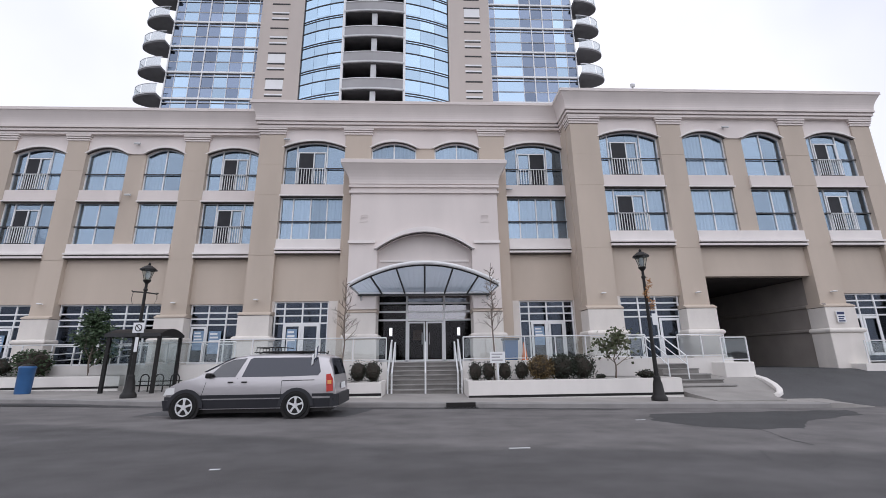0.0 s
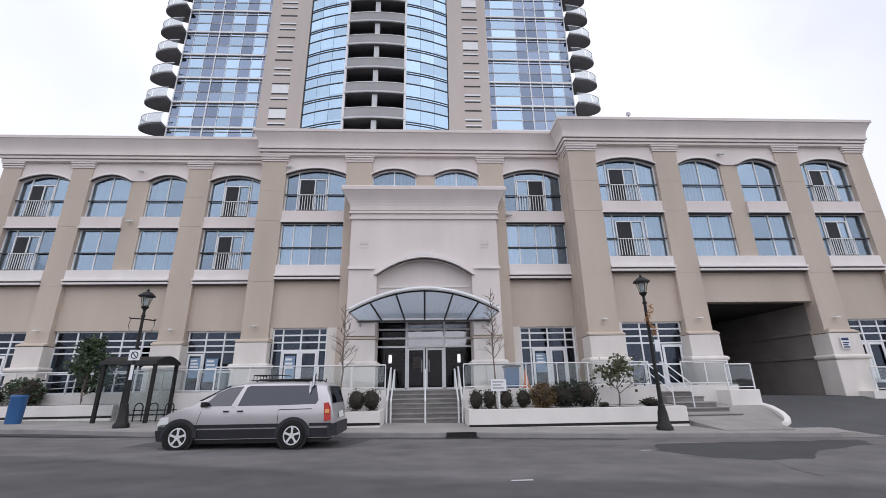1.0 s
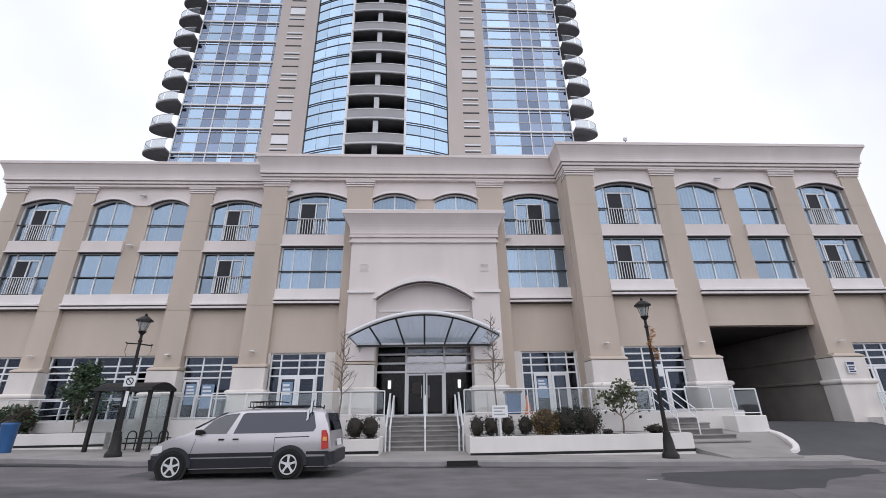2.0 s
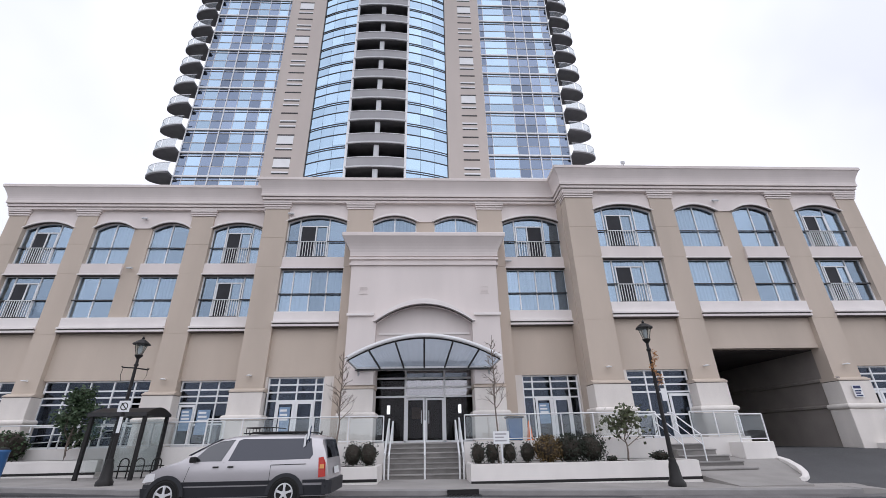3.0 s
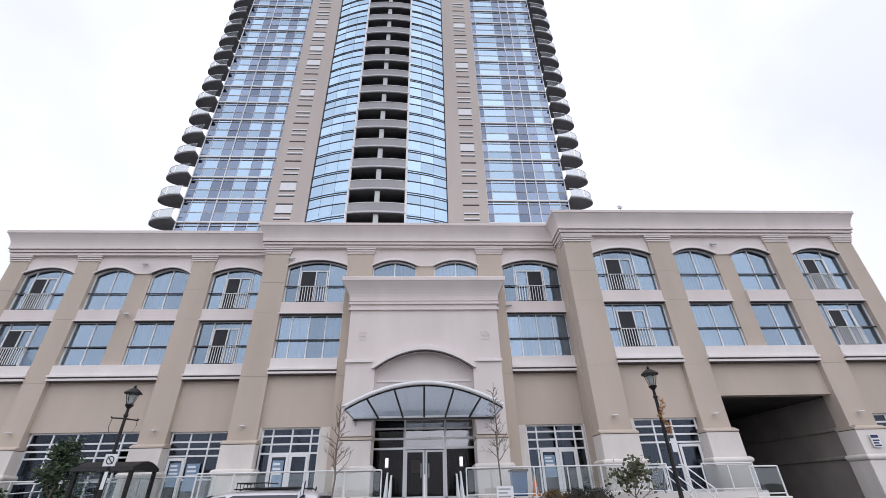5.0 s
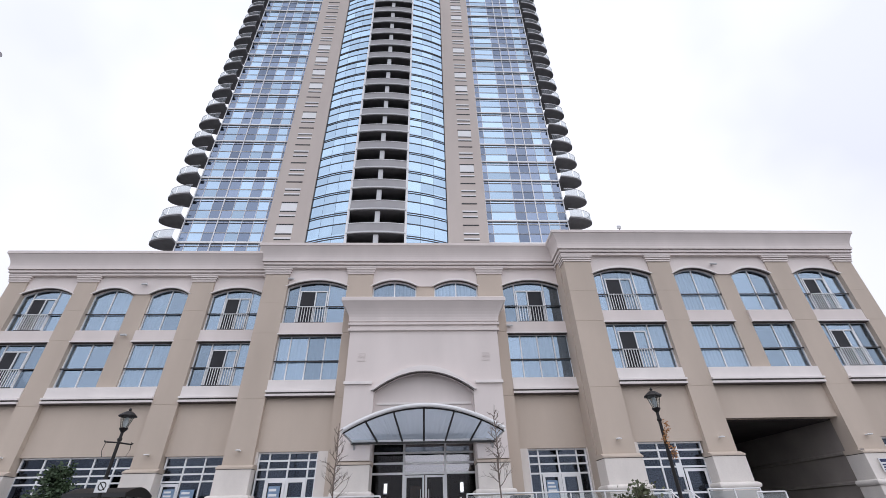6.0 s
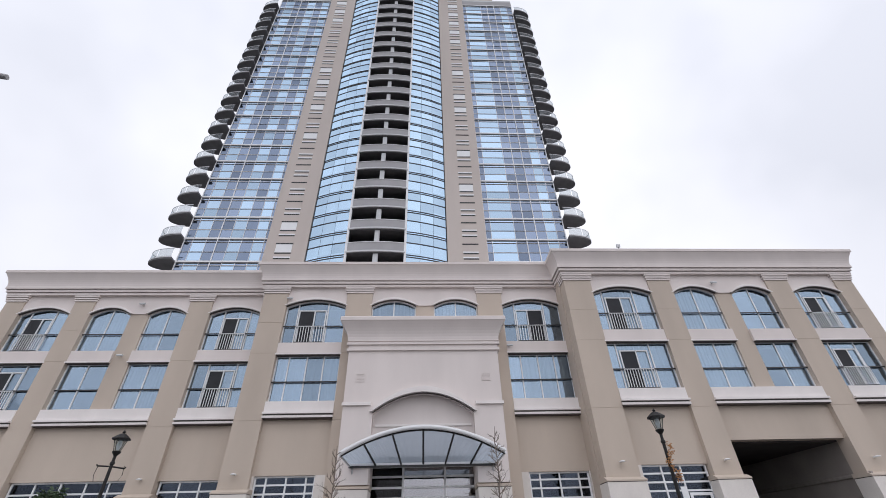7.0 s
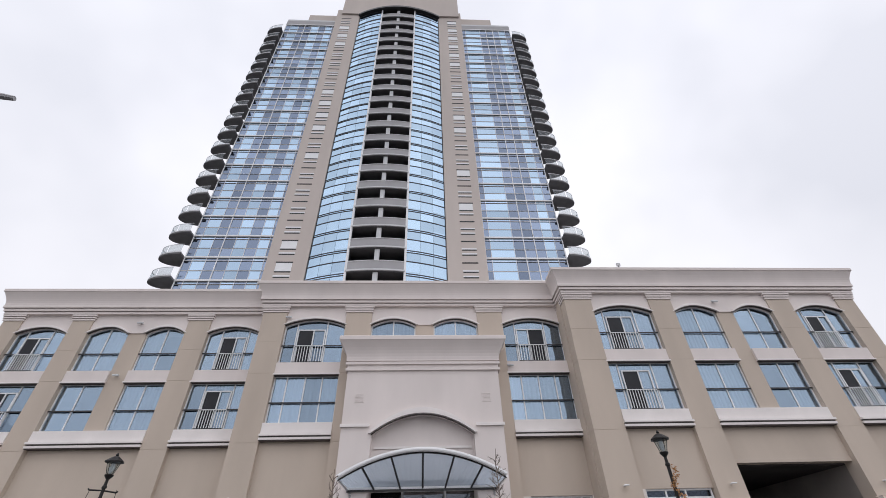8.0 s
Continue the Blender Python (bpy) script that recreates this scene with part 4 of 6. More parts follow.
for xa, xb in ((-14.85, -13.25), (4.0, 5.55)):
    blind_me = mesh_of("pane", boxed(xa, xb, YT - 0.47, YT - 0.44, 0.93, 1.78), WHITE)
    panel_me = mesh_of("pane", boxed(xa, xb, YT - 0.462, YT - 0.44, 0.86, 1.78), TOWER_TAN)
    head_me = mesh_of("head", boxed(xa - 0.05, xb + 0.05, YT - 0.50, YT - 0.44, 1.79, 1.92), DARK)
    lines = [mesh_of("sill", boxed(xa - 0.03, xb + 0.03, YT - 0.49, YT - 0.44, z, z + 0.16), WHITE) for z in (0.76, 0.10)] + [mesh_of("joint", boxed(xa, xb, YT - 0.47, YT - 0.44, z, z + 0.13), DARK) for z in (0.62, -0.04)]
    for f in range(FLOORS):
        z = Z0 + f * H
        if z < 14.5:
            continue
        w = piece("pier_window", blind_me if rng.random() < (0.3 if f < 12 else 0.7) else panel_me, tower, (0, 0, z))
        piece("head", head_me, w)
        for me in lines:
            piece("sill", me, w)


# ---- terrace, steps and planters ----
def sidewalk_z(x, y=18.0):
    return road_z(x) + 0.15


TERRACE_BODY = material("terrace_paving", (0.33, 0.315, 0.30), 0.9, vary=0.14, scale=1.2, bump=0.3)
for i, (a, b, y0) in enumerate(((-22.9, -13.3, 21.0), (-13.3, -8.6, 20.3), (-8.6, -1.55, 18.2), (-1.55, 1.55, 19.84), (1.55, 9.6, 18.2), (9.6, 13.3, 18.5))):
    y1 = YL + 0.6 if b <= -8.6 else (YD + 0.0 if abs(a) < 2 else YC + 0.3)
    if a > 9:
        y1 = YR + 0.2
    t_ob = part(f"terrace_{i + 1}", boxed(a, b, y0, y1, -0.3, TERRACE - 0.002 * (i % 2)), TERRACE_BODY, None, kind="structure")
    tagged(t_ob, "raised concrete terrace before the shops", "terrace")
    if y0 < 19 or a < -8:
        w_ob = part(f"wall_terrace_{i + 1}", boxed(a, b, y0 - 0.1, y0, -0.3, TERRACE + 0.02), WALLWHITE, None, kind="structure")
        tagged(w_ob, "white rendered retaining wall of the terrace", "wall")

stairs = thing("entrance_steps", 0, 18.9, 0.15, "grey stone steps up to the entrance", "steps")
N_STEP = 7
for k in range(N_STEP):
    z1 = 0.15 + (TERRACE - 0.15) * (k + 1) / N_STEP - 0.004
    y0 = 18.0 + 0.28 * k
    s_ob = part("step", boxed(-1.55, 1.55, y0, 19.84, z1 - 0.05, z1, bevel=0.01), STEP, stairs)
    part("riser", boxed(-1.55, 1.55, y0 + 0.035, 19.84, z1 - 0.2 if k else -0.1, z1 - 0.05), RISER, s_ob)

side_steps = thing("side_steps", 11, 17.4, 0, "grey stone corner steps beside the driveway", "steps")
for k in range(6):
    z1 = TERRACE - 0.2 * (k + 1)
    yb_ = 18.4 - 0.33 * k if k else 18.45
    s_ob = part("step", boxed(9.75, 11.05 + 0.26 * k, 18.4 - 0.33 * (k + 1), yb_, z1 - 0.05, z1, bevel=0.01), STEP, side_steps)
    part("riser", boxed(9.75, 11.02 + 0.26 * k, 18.435 - 0.33 * (k + 1), yb_, z1 - 0.35, z1 - 0.05), RISER, s_ob)
LANDING = [(14.55, 12.2, 0.03), (15.3, 12.4, 0.09), (15.7, 12.75, 0.12), (16.1, 13.2, 0.15), (16.5, 13.42, 0.20), (17.2, 13.56, 0.47), (17.6, 13.58, 0.62), (18.45, 13.6, 0.70)]
bm = bmesh.new()
rows = [[bm.verts.new(p) for p in ((9.75, y, -0.3), (9.75, y, z), (x - 0.1, y, z), (x - 0.1, y, -0.3))] for y, x, z in LANDING]
for ra, rb in zip(rows, rows[1:]):
    for k in range(3):
        bm.faces.new((ra[k], ra[k + 1], rb[k + 1], rb[k]))
bm.faces.new(rows[0])
bm.faces.new(rows[-1][::-1])
part("landing", bm, CONCRETE, side_steps, "pale concrete landing sloping to the street")
kpath = [(13.62, 18.9, 0.98), (13.68, 18.0, 0.76), (13.70, 17.2, 0.60), (13.58, 16.6, 0.42), (13.40, 16.2, 0.28), (13.10, 15.85, 0.19), (12.75, 15.6, 0.13)]
bm = bmesh.new()
rk = []
for x, y, z in kpath:
    rk.append([bm.verts.new(p) for p in ((x - 0.22, y, -0.4), (x - 0.22, y + 0.03, z - 0.02), (x - 0.18, y + 0.03, z), (x - 0.03, y, z), (x, y, z - 0.03), (x + 0.02, y - 0.02, -0.4))])
for ra, rb in zip(rk, rk[1:]):
    for k in range(6):
        bm.faces.new((ra[k], ra[(k + 1) % 6], rb[(k + 1) % 6], rb[k]))
bm.faces.new(rk[0])
bm.faces.new(rk[-1][::-1])
part("edge_kerb", bm, WALLWHITE, side_steps, "pale curved kerb along the driveway")
upstand = thing("end_block", 12.9, 18.0, 0.2, "white rendered planter block at the driveway", "planter")
part("block_body", boxed(12.3, 13.58, 17.6, 19.0, 0.3, 1.22, bevel=0.03), WALLWHITE, upstand)


def planter(name, x0, x1, y0, y1, z0, z1, label):
    p = thing(name, (x0 + x1) / 2, y0, z0, label, "planter")
    w = 0.16
    outline_o, outline_i = [(x0, y0), (x1, y0), (x1, y1), (x0, y1)], [(x0 + w, y0 + w), (x1 - w, y0 + w), (x1 - w, y1 - 0.02), (x0 + w, y1 - 0.02)]
    bm = bmesh.new()
    lo = [[bm.verts.new((x, y, z)) for x, y in o] for o in (outline_o, outline_i) for z in (z0, z1)]
    for k in range(4):
        j = (k + 1) % 4
        bm.faces.new((lo[0][k], lo[0][j], lo[1][j], lo[1][k]))
        bm.faces.new((lo[2][k], lo[3][k], lo[3][j], lo[2][j]))
        bm.faces.new((lo[1][k], lo[1][j], lo[3][j], lo[3][k]))
        bm.faces.new((lo[0][k], lo[2][k], lo[2][j], lo[0][j]))
    es = [e for e in bm.edges if all(v.co.z > z1 - 0.001 for v in e.verts)]
    bmesh.ops.bevel(bm, geom=es, offset=0.02, segments=2, affect="EDGES")
    part("planter_wall", bm, WALLWHITE, p, "white rendered planter wall")
    bm = bmesh.new()
    nx, ny = int((x1 - x0) / 0.2), 6
    sheet(bm, [x0 + w + (x1 - x0 - 2 * w) * i / nx for i in range(nx + 1)], [y0 + w + (y1 - y0 - w) * i / ny for i in range(ny + 1)], lambda x, y: z1 - 0.07 + 0.05 * noise.noise((x * 2, y * 2, 3)))
    part("soil", bm, SOIL, p, "dark mulch")
    part("base_joint", boxed(x0 - 0.004, x1 + 0.004, y0 - 0.006, y0 + 0.02, sidewalk_z(x0) - 0.02, sidewalk_z(x0) + 0.07), BLACK, p, "dark joint at the foot")
    return p


planter("planter", 1.58, 9.55, 16.15, 18.1, -0.1, 0.71, "long white rendered planter with dark mulch")
planter("planter", -8.2, -1.58, 16.15, 18.1, 0.0, 0.71, "white rendered planter beside the entrance steps")
planter("planter", -22.8, -13.3, 19.9, 20.9, 0.3, 0.98, "low white rendered planter with small trees")


# ---- rails ----
def railing(pts, label, z, category="railing", glass=True, high=1.0, step=1.35, pane=None):
    """A balustrade along points: posts, a top rail, a foot rail and clear panels."""
    r = thing("balustrade", *pts[0], z, label, category)
    bm_top = bmesh.new()
    tube(bm_top, [(x, y, z + high) for x, y in pts], 0.028)
    part("top_rail", bm_top, RAILWHITE, r)
    part("foot_rail", tube(bmesh.new(), [(x, y, z + 0.1) for x, y in pts], 0.02), RAILWHITE, r)
    post = mesh_of("post", box(bmesh.new(), -0.022, 0.022, -0.022, 0.022, z, z + high), RAILWHITE)
    for (xa, ya), (xb, yb) in zip(pts, pts[1:]):
        d = math.hypot(xb - xa, yb - ya)
        n = max(1, round(d / step))
        for i in range(n + 1):
            piece("post", post, r, (xa + (xb - xa) * i / n, ya + (yb - ya) * i / n, 0))
        if glass:
            for i in range(n):
                p, q = (i + 0.04) / n, (i + 0.96) / n
                ax, ay, bx, by = xa + (xb - xa) * p, ya + (yb - ya) * p, xa + (xb - xa) * q, ya + (yb - ya) * q
                nx, ny = (by - ay) / d * 0.012, -(bx - ax) / d * 0.012
                part("glass_panel", prism(bmesh.new(), [(ax, ay), (bx, by), (bx + nx, by + ny), (ax + nx, ay + ny)], z + 0.14, z + high - 0.06, "z"), pane or GLASS_CLEAR, r)
    return r


railing([(1.62, 18.35), (9.5, 18.35)], "steel balustrade with clear glass panels", TERRACE)
railing([(-8.5, 18.35), (-1.62, 18.35)], "steel balustrade with clear glass panels", TERRACE)
railing([(-13.2, 20.4), (-8.7, 20.4)], "steel balustrade with clear glass panels", TERRACE)
railing([(-22.7, 21.05), (-13.3, 21.05)], "steel rail before the shop windows", TERRACE - 0.02, glass=False)
railing([(11.1, 18.65), (13.2, 18.65)], "frosted glass balustrade by the corner steps", TERRACE, pane=GLASS_MILKY)
railing([(12.4, 17.75), (13.5, 17.75)], "steel balustrade on the planter block", 1.22)
railing([(19.9, 18.9), (24.0, 18.9)], "steel balustrade with clear glass panels", 1.05)
right_terrace = part("terrace_7", boxed(19.4, 26.0, 18.6, YR + 0.6, -0.6, 1.05), WALLWHITE, None, kind="structure")
tagged(right_terrace, "white terrace edge beyond the driveway", "terrace")

# ramp rails before the left shop
ramp_rail = thing("ramp_handrail", -16, 20.9, 0.9, "sloping pale steel ramp handrails", "handrail")
for dz in (0.0, 0.28):
    part("rail", tube(bmesh.new(), [(-20.5, 20.94, 1.45 + dz), (-13.4, 20.94, 1.86 + dz)], 0.022), STEEL, ramp_rail)
for i in range(6):
    x = -20.3 + 1.35 * i
    part("post", tube(bmesh.new(), [(x, 20.94, 0.8), (x, 20.94, 1.74 + 0.0577 * (x + 20.5))], 0.02), STEEL, ramp_rail)


def stair_rail(x, label, z_off=0.95, double=False):
    r = thing("stair_handrail", x, 18.0, 0.15, label, "handrail")
    a, b = (x, 17.95, 0.16 + z_off - 0.05), (x, 19.75, TERRACE + z_off)
    part("rail", tube(bmesh.new(), [(x, 17.75, a[2] - 0.02), a, b, (x, 19.95, b[2])], 0.036), RAILWHITE, r)
    if double:
        part("rail", tube(bmesh.new(), [(x, 17.95, a[2] - 0.35), (x, 19.75, b[2] - 0.35)], 0.02), RAILWHITE, r)
    part("post", tube(bmesh.new(), [(x, 17.95, 0.1), a], 0.036), RAILWHITE, r)
    part("post", tube(bmesh.new(), [(x, 19.72, TERRACE - 0.05), (x, 19.72, b[2])], 0.036), RAILWHITE, r)
    return r


stair_rail(-1.50, "pale steel stair handrail on two posts", double=True)
stair_rail(1.50, "pale steel stair handrail on two posts", double=True)
stair_rail(-1.34, "slim pale steel stair handrail", 0.85)
stair_rail(1.34, "slim pale steel stair handrail", 0.85)
stair_rail(0.02, "slim steel handrail in the middle of the steps", 0.86)
for x in (9.42, 10.2):
    r = thing("stair_handrail", x, 16.6, 0.2, "white steel handrail on the corner steps", "handrail")
    part("rail", tube(bmesh.new(), [(x, 18.7, TERRACE + 0.98), (x, 18.35, TERRACE + 0.95), (x + 0.3, 17.2, 1.5)], 0.026), WHITE, r)
    part("rail", tube(bmesh.new(), [(x, 18.35, TERRACE + 0.6), (x + 0.3, 17.2, 1.15)], 0.02), WHITE, r)
    part("post", tube(bmesh.new(), [(x, 18.36, TERRACE - 0.2), (x, 18.36, TERRACE + 0.95)], 0.024), WHITE, r)
    part("post", tube(bmesh.new(), [(x + 0.3, 17.2, 0.4), (x + 0.3, 17.2, 1.5)], 0.024), WHITE, r)

# ---- canopy over the entrance ----
canopy = thing("entrance_canopy", 0, 18.5, 4.4, "arched steel and glass canopy over the entrance", "canopy")
CF, CBK = 18.5, 20.1
front_arc = [(-3.3 + 6.6 * i / 24, CF, 4.72 + 0.95 * (1 - (2 * i / 24 - 1) ** 2)) for i in range(25)]
part("front_arch", tube(bmesh.new(), front_arc, 0.085, n=10), RAILWHITE, canopy, "pale steel front arch")
part("front_lip", tube(bmesh.new(), [(x, y + 0.10, z - 0.10) for x, y, z in front_arc], 0.035), DARK, canopy)
part("rear_beam", boxed(-3.15, 3.15, CBK - 0.06, CBK + 0.06, 4.43, 4.50), DARK, canopy)
part("rear_trim", boxed(-3.2, 3.2, CBK - 0.10, CBK - 0.06, 4.50, 4.58), RAILWHITE, canopy)
rib_x = [-3.3, -2.42, -1.28, 0.0, 1.28, 2.42, 3.3]


def rear_x(x):
    s, ax = (1 if x > 0 else -1), abs(x)
    for (p, q), (r, t) in zip(((0, 0), (1.28, 0.92), (2.42, 2.0)), ((1.28, 0.92), (2.42, 2.0), (3.3, 3.1))):
        if ax <= r + 1e-6:
            return s * (q + (t - q) * (ax - p) / (r - p))


def canopy_z(x):
    return 4.72 + 0.95 * (1 - (x / 3.3) ** 2)


for x in rib_x:
    part("rib", tube(bmesh.new(), [(x, CF + 0.03, canopy_z(x) - 0.06), (rear_x(x), CBK, 4.48)], 0.042), STEEL if abs(x) > 3 else DARK, canopy)
for a, b in zip(rib_x, rib_x[1:]):
    bm = bmesh.new()
    n = 5
    rows = []
    for i in range(n + 1):
        x = a + (b - a) * i / n
        rows.append([bm.verts.new(p) for p in ((x, CF, canopy_z(x)), (rear_x(x), CBK, 4.58), (rear_x(x), CBK, 4.565), (x, CF, canopy_z(x) - 0.015))])
    for ra, rb in zip(rows, rows[1:]):
        for k in range(4):
            bm.faces.new((ra[k], ra[(k + 1) % 4], rb[(k + 1) % 4], rb[k]))
    bm.faces.new(rows[0])
    bm.faces.new(rows[-1][::-1])
    part("glass_panel", bm, GLASS_CANOPY, canopy, "frosted canopy glass")
for s in (-1, 1):
    part("bracket", tube(bmesh.new(), [(s * 3.0, CBK, 4.4), (s * 3.0, YE + 0.1, 4.1)], 0.05), STEEL, canopy)
    part("tie_rod", tube(bmesh.new(), [(s * 1.1, CF + 0.8, 4.95), (s * 1.1, YE + 0.3, 5.9)], 0.018), STEEL, canopy)


# ---- small fixtures on the facade ----
def wall_light(x, y, z):
    f = thing("wall_light", x, y, z, "small white wall light over the plinth", "wall light", "wall lights on the piers")
    part("arm", boxed(x - 0.03, x + 0.03, y - 0.16, y, z - 0.02, z + 0.04), WHITE, f)
    part("hood", lathe(bmesh.new(), [(0.05, z + 0.04), (0.12, z + 0.015), (0.125, z - 0.015), (0.05, z - 0.025)], x, y - 0.2), WHITE, f, smooth=True)


for x, y in ((-18.95, YL), (-12.55, YL), (-8.15, YC), (8.35, YR), (12.9, YR), (19.6, YR)):
    wall_light(x, y, 4.38)


def speaker(x, y, z, s=0.16):
    c = thing("security_camera", x, y, z, "small pale grey camera on the wall", "camera")
    part("housing", tube(bmesh.new(), [(x - s, y - 0.14, z), (x + s, y - 0.18, z - 0.03)], 0.055), SLAB, c)
    part("bracket", boxed(x - 0.03, x + 0.03, y - 0.14, y, z - 0.02, z + 0.06), SLAB, c)


for x, y, z in ((-7.35, YC + 0.08, 13.05), (4.5, YC + 0.02, 10.2), (-15.75, YL + 0.08, 13.2), (15.9, YR + 0.08, 13.2), (-15.8, YL + 0.1, 10.2)):
    speaker(x, y, z)
for s in (-1, 1):
    lamp = thing("wall_lamp", s * 1.72, YD - 0.1, 2.8, "slim lit white wall lamp beside the doors", "wall lamp", "entrance wall lamps")
    part("lamp_glass", boxed(s * 1.72 - 0.06, s * 1.72 + 0.06, YD - 0.16, YD - 0.06, 2.68, 3.02, bevel=0.02), LAMPGLOW, lamp)
    part("lamp_back", boxed(s * 1.72 - 0.08, s * 1.72 + 0.08, YD - 0.06, YD - 0.012, 2.64, 3.06), STEEL, lamp)
    vent = thing("wall_vent", s * 3.0, YE, 8.3, "faint square wall vent in the portal", "vent", "portal vents")
    part("vent_frame", rect_ring(bmesh.new(), s * 3.0 - 0.22, s * 3.0 + 0.22, 8.1, 8.5, 0.04, YE - 0.02, YE + 0.01), CREAM, vent)
    for k in range(5):
        part("slat", boxed(s * 3.0 - 0.18, s * 3.0 + 0.18, YE - 0.012, YE - 0.001, 8.15 + 0.065 * k, 8.19 + 0.065 * k), CREAM, vent)
# notices in the shop windows
for x, y, z, w, h, m in ((-6.47, YC + 0.35, 2.4, 0.5, 1.2, BLUEPAPER), (-11.35, YL + 0.33, 2.55, 0.5, 0.95, BLUEPAPER), (-10.55, YL + 0.35, 2.45, 0.6, 1.1, BLUEPAPER), (5.7, YC + 0.32, 2.55, 0.5, 0.9, BLUEPAPER), (-20.9, YL + 0.33, 2.5, 0.45, 0.8, BLUEPAPER)):
    n = thing("window_notice", x, y - 0.02, z - h / 2, "blue and white notice on the shop glass", "notice", "shop notices")
    part("sheet", boxed(x - w / 2, x + w / 2, y - 0.025, y - 0.02, z - h / 2, z + h / 2), m, n)
    for k in range(3):
        part("bar", boxed(x - w * 0.4, x + w * (0.2 + 0.08 * k), y - 0.029, y - 0.025, z + h * (0.34 - 0.16 * k), z + h * (0.42 - 0.16 * k)), WHITE, n)
pk = thing("parking_sign", 19.45, YR - 0.3, 2.85, "blue and white parking sign on the pier", "sign")
part("plate", boxed(19.26, 19.66, YR - 0.36, YR - 0.33, 2.9, 3.42), SIGNWHITE, pk)
part("header", boxed(19.29, 19.63, YR - 0.366, YR - 0.36, 3.27, 3.39), SIGNBLUE, pk)
for k in range(3):
    part("bar", boxed(19.31, 19.61 - 0.06 * (k % 2), YR - 0.366, YR - 0.36, 2.94 + 0.1 * k, 3.0 + 0.1 * k), SIGNBLUE, pk)
mast = thing("roof_aerial", 11.15, 19.4, Z_TOP, "tiny aerial on the parapet", "aerial")
part("rod", tube(bmesh.new(), [(11.15, 19.4, Z_TOP - 0.02), (11.15, 19.4, Z_TOP + 0.35)], 0.02), DARK, mast)
part("head", boxed(11.05, 11.25, 19.35, 19.45, Z_TOP + 0.3, Z_TOP + 0.48), SLAB, mast)


# ---- street lamps ----
def lantern_lamp(x, y, z, high, label, arms):
    """A black cast lamp post with a four-sided lantern."""
    p = thing("street_lamp", x, y, z, label, "street lamp", "lantern lamps on the pavement")
    h = high
    part("base", lathe(bmesh.new(), [(0.26, z), (0.26, z + 0.10), (0.22, z + 0.16), (0.19, z + 0.20), (0.15, z + 0.55), (0.11, z + 0.70), (0.12, z + 0.74), (0.09, z + 0.80)], x, y), BLACK, p, smooth=True)
    part("pole", lathe(bmesh.new(), [(0.075, z + 0.78), (0.062, z + 2.0), (0.05, z + h - 1.0), (0.075, z + h - 0.98), (0.075, z + h - 0.92), (0.05, z + h - 0.90), (0.045, z + h - 0.66)], x, y), BLACK, p, smooth=True)
    part("collar", lathe(bmesh.new(), [(0.05, z + h - 0.72), (0.13, z + h - 0.62), (0.14, z + h - 0.58), (0.05, z + h - 0.56)], x, y), BLACK, p, smooth=True)
    lan = part("lantern", lathe(bmesh.new(), [(0.12, z + h - 0.56), (0.235, z + h - 0.2), (0.23, z + h - 0.2), (0.115, z + h - 0.55)], x, y, 4), GLASS_CLEAR, p, "clear lantern glass")
    for k in range(4):
        a = math.pi / 2 * k
        part("lantern_bar", tube(bmesh.new(), [(x + 0.115 * math.cos(a), y + 0.115 * math.sin(a), z + h - 0.57), (x + 0.24 * math.cos(a), y + 0.24 * math.sin(a), z + h - 0.19)], 0.010), BLACK, p)
    part("lantern_roof", lathe(bmesh.new(), [(0.30, z + h - 0.20), (0.30, z + h - 0.17), (0.16, z + h - 0.06), (0.10, z + h - 0.02), (0.05, z + h + 0.0)], x, y, 8), BLACK, p)
    part("finial", lathe(bmesh.new(), [(0.03, z + h), (0.055, z + h + 0.04), (0.03, z + h + 0.08), (0.012, z + h + 0.11)], x, y), BLACK, p, smooth=True)
    part("bulb", lathe(bmesh.new(), [(0.04, z + h - 0.54), (0.085, z + h - 0.4), (0.06, z + h - 0.24)], x, y), SLAB, p, smooth=True)
    if arms:
        part("cross_arm", tube(bmesh.new(), [(x - 0.5, y, z + h - 0.98), (x - 0.46, y, z + h - 1.02), (x, y, z + h - 1.05), (x + 0.46, y, z + h - 1.12), (x + 0.5, y, z + h - 1.08)], 0.025), BLACK, p)
        for s in (-1, 1):
            part("hook", tube(bmesh.new(), [(x + s * 0.44, y, z + h - 1.05), (x + s * 0.47, y, z + h - 1.3), (x + s * 0.40, y, z + h - 1.5)], 0.010), BLACK, p)
    return p


lantern_lamp(7.92, 14.85, 0.04, 5.18, "black cast lamp post with lantern and old garland", False)
lantern_lamp(-10.62, 16.5, 0.30, 4.85, "black cast lamp post with lantern and cross arm", True)
garland = thing("garland", 7.98, 14.8, 3.6, "dry brown and orange garland tied to the lamp", "garland")
rng = random.Random(5)
bm = bmesh.new()
for i in range(220):
    t = rng.random()
    c = Vector((7.98 + 0.10 * math.sin(t * 9) + rng.uniform(-.06, .06), 14.78 + rng.uniform(-.08, .08), 4.25 - 1.15 * t))
    d = Vector((rng.uniform(-1, 1), rng.uniform(-1, 1), rng.uniform(-1, .4))).normalized() * 0.09
    e = d.orthogonal().normalized() * 0.025
    bm.faces.new([bm.verts.new(p) for p in (c, c + d * 0.5 + e, c + d, c + d * 0.5 - e)])
part("dry_leaves", bm, DRYLEAF, garland)
ps = thing("lamp_notice", 7.98, 14.74, 2.55, "small pale notice fixed to the lamp post", "sign")
part("plate", boxed(7.98, 8.14, 14.73, 14.745, 2.55, 2.95), SIGNWHITE, ps)
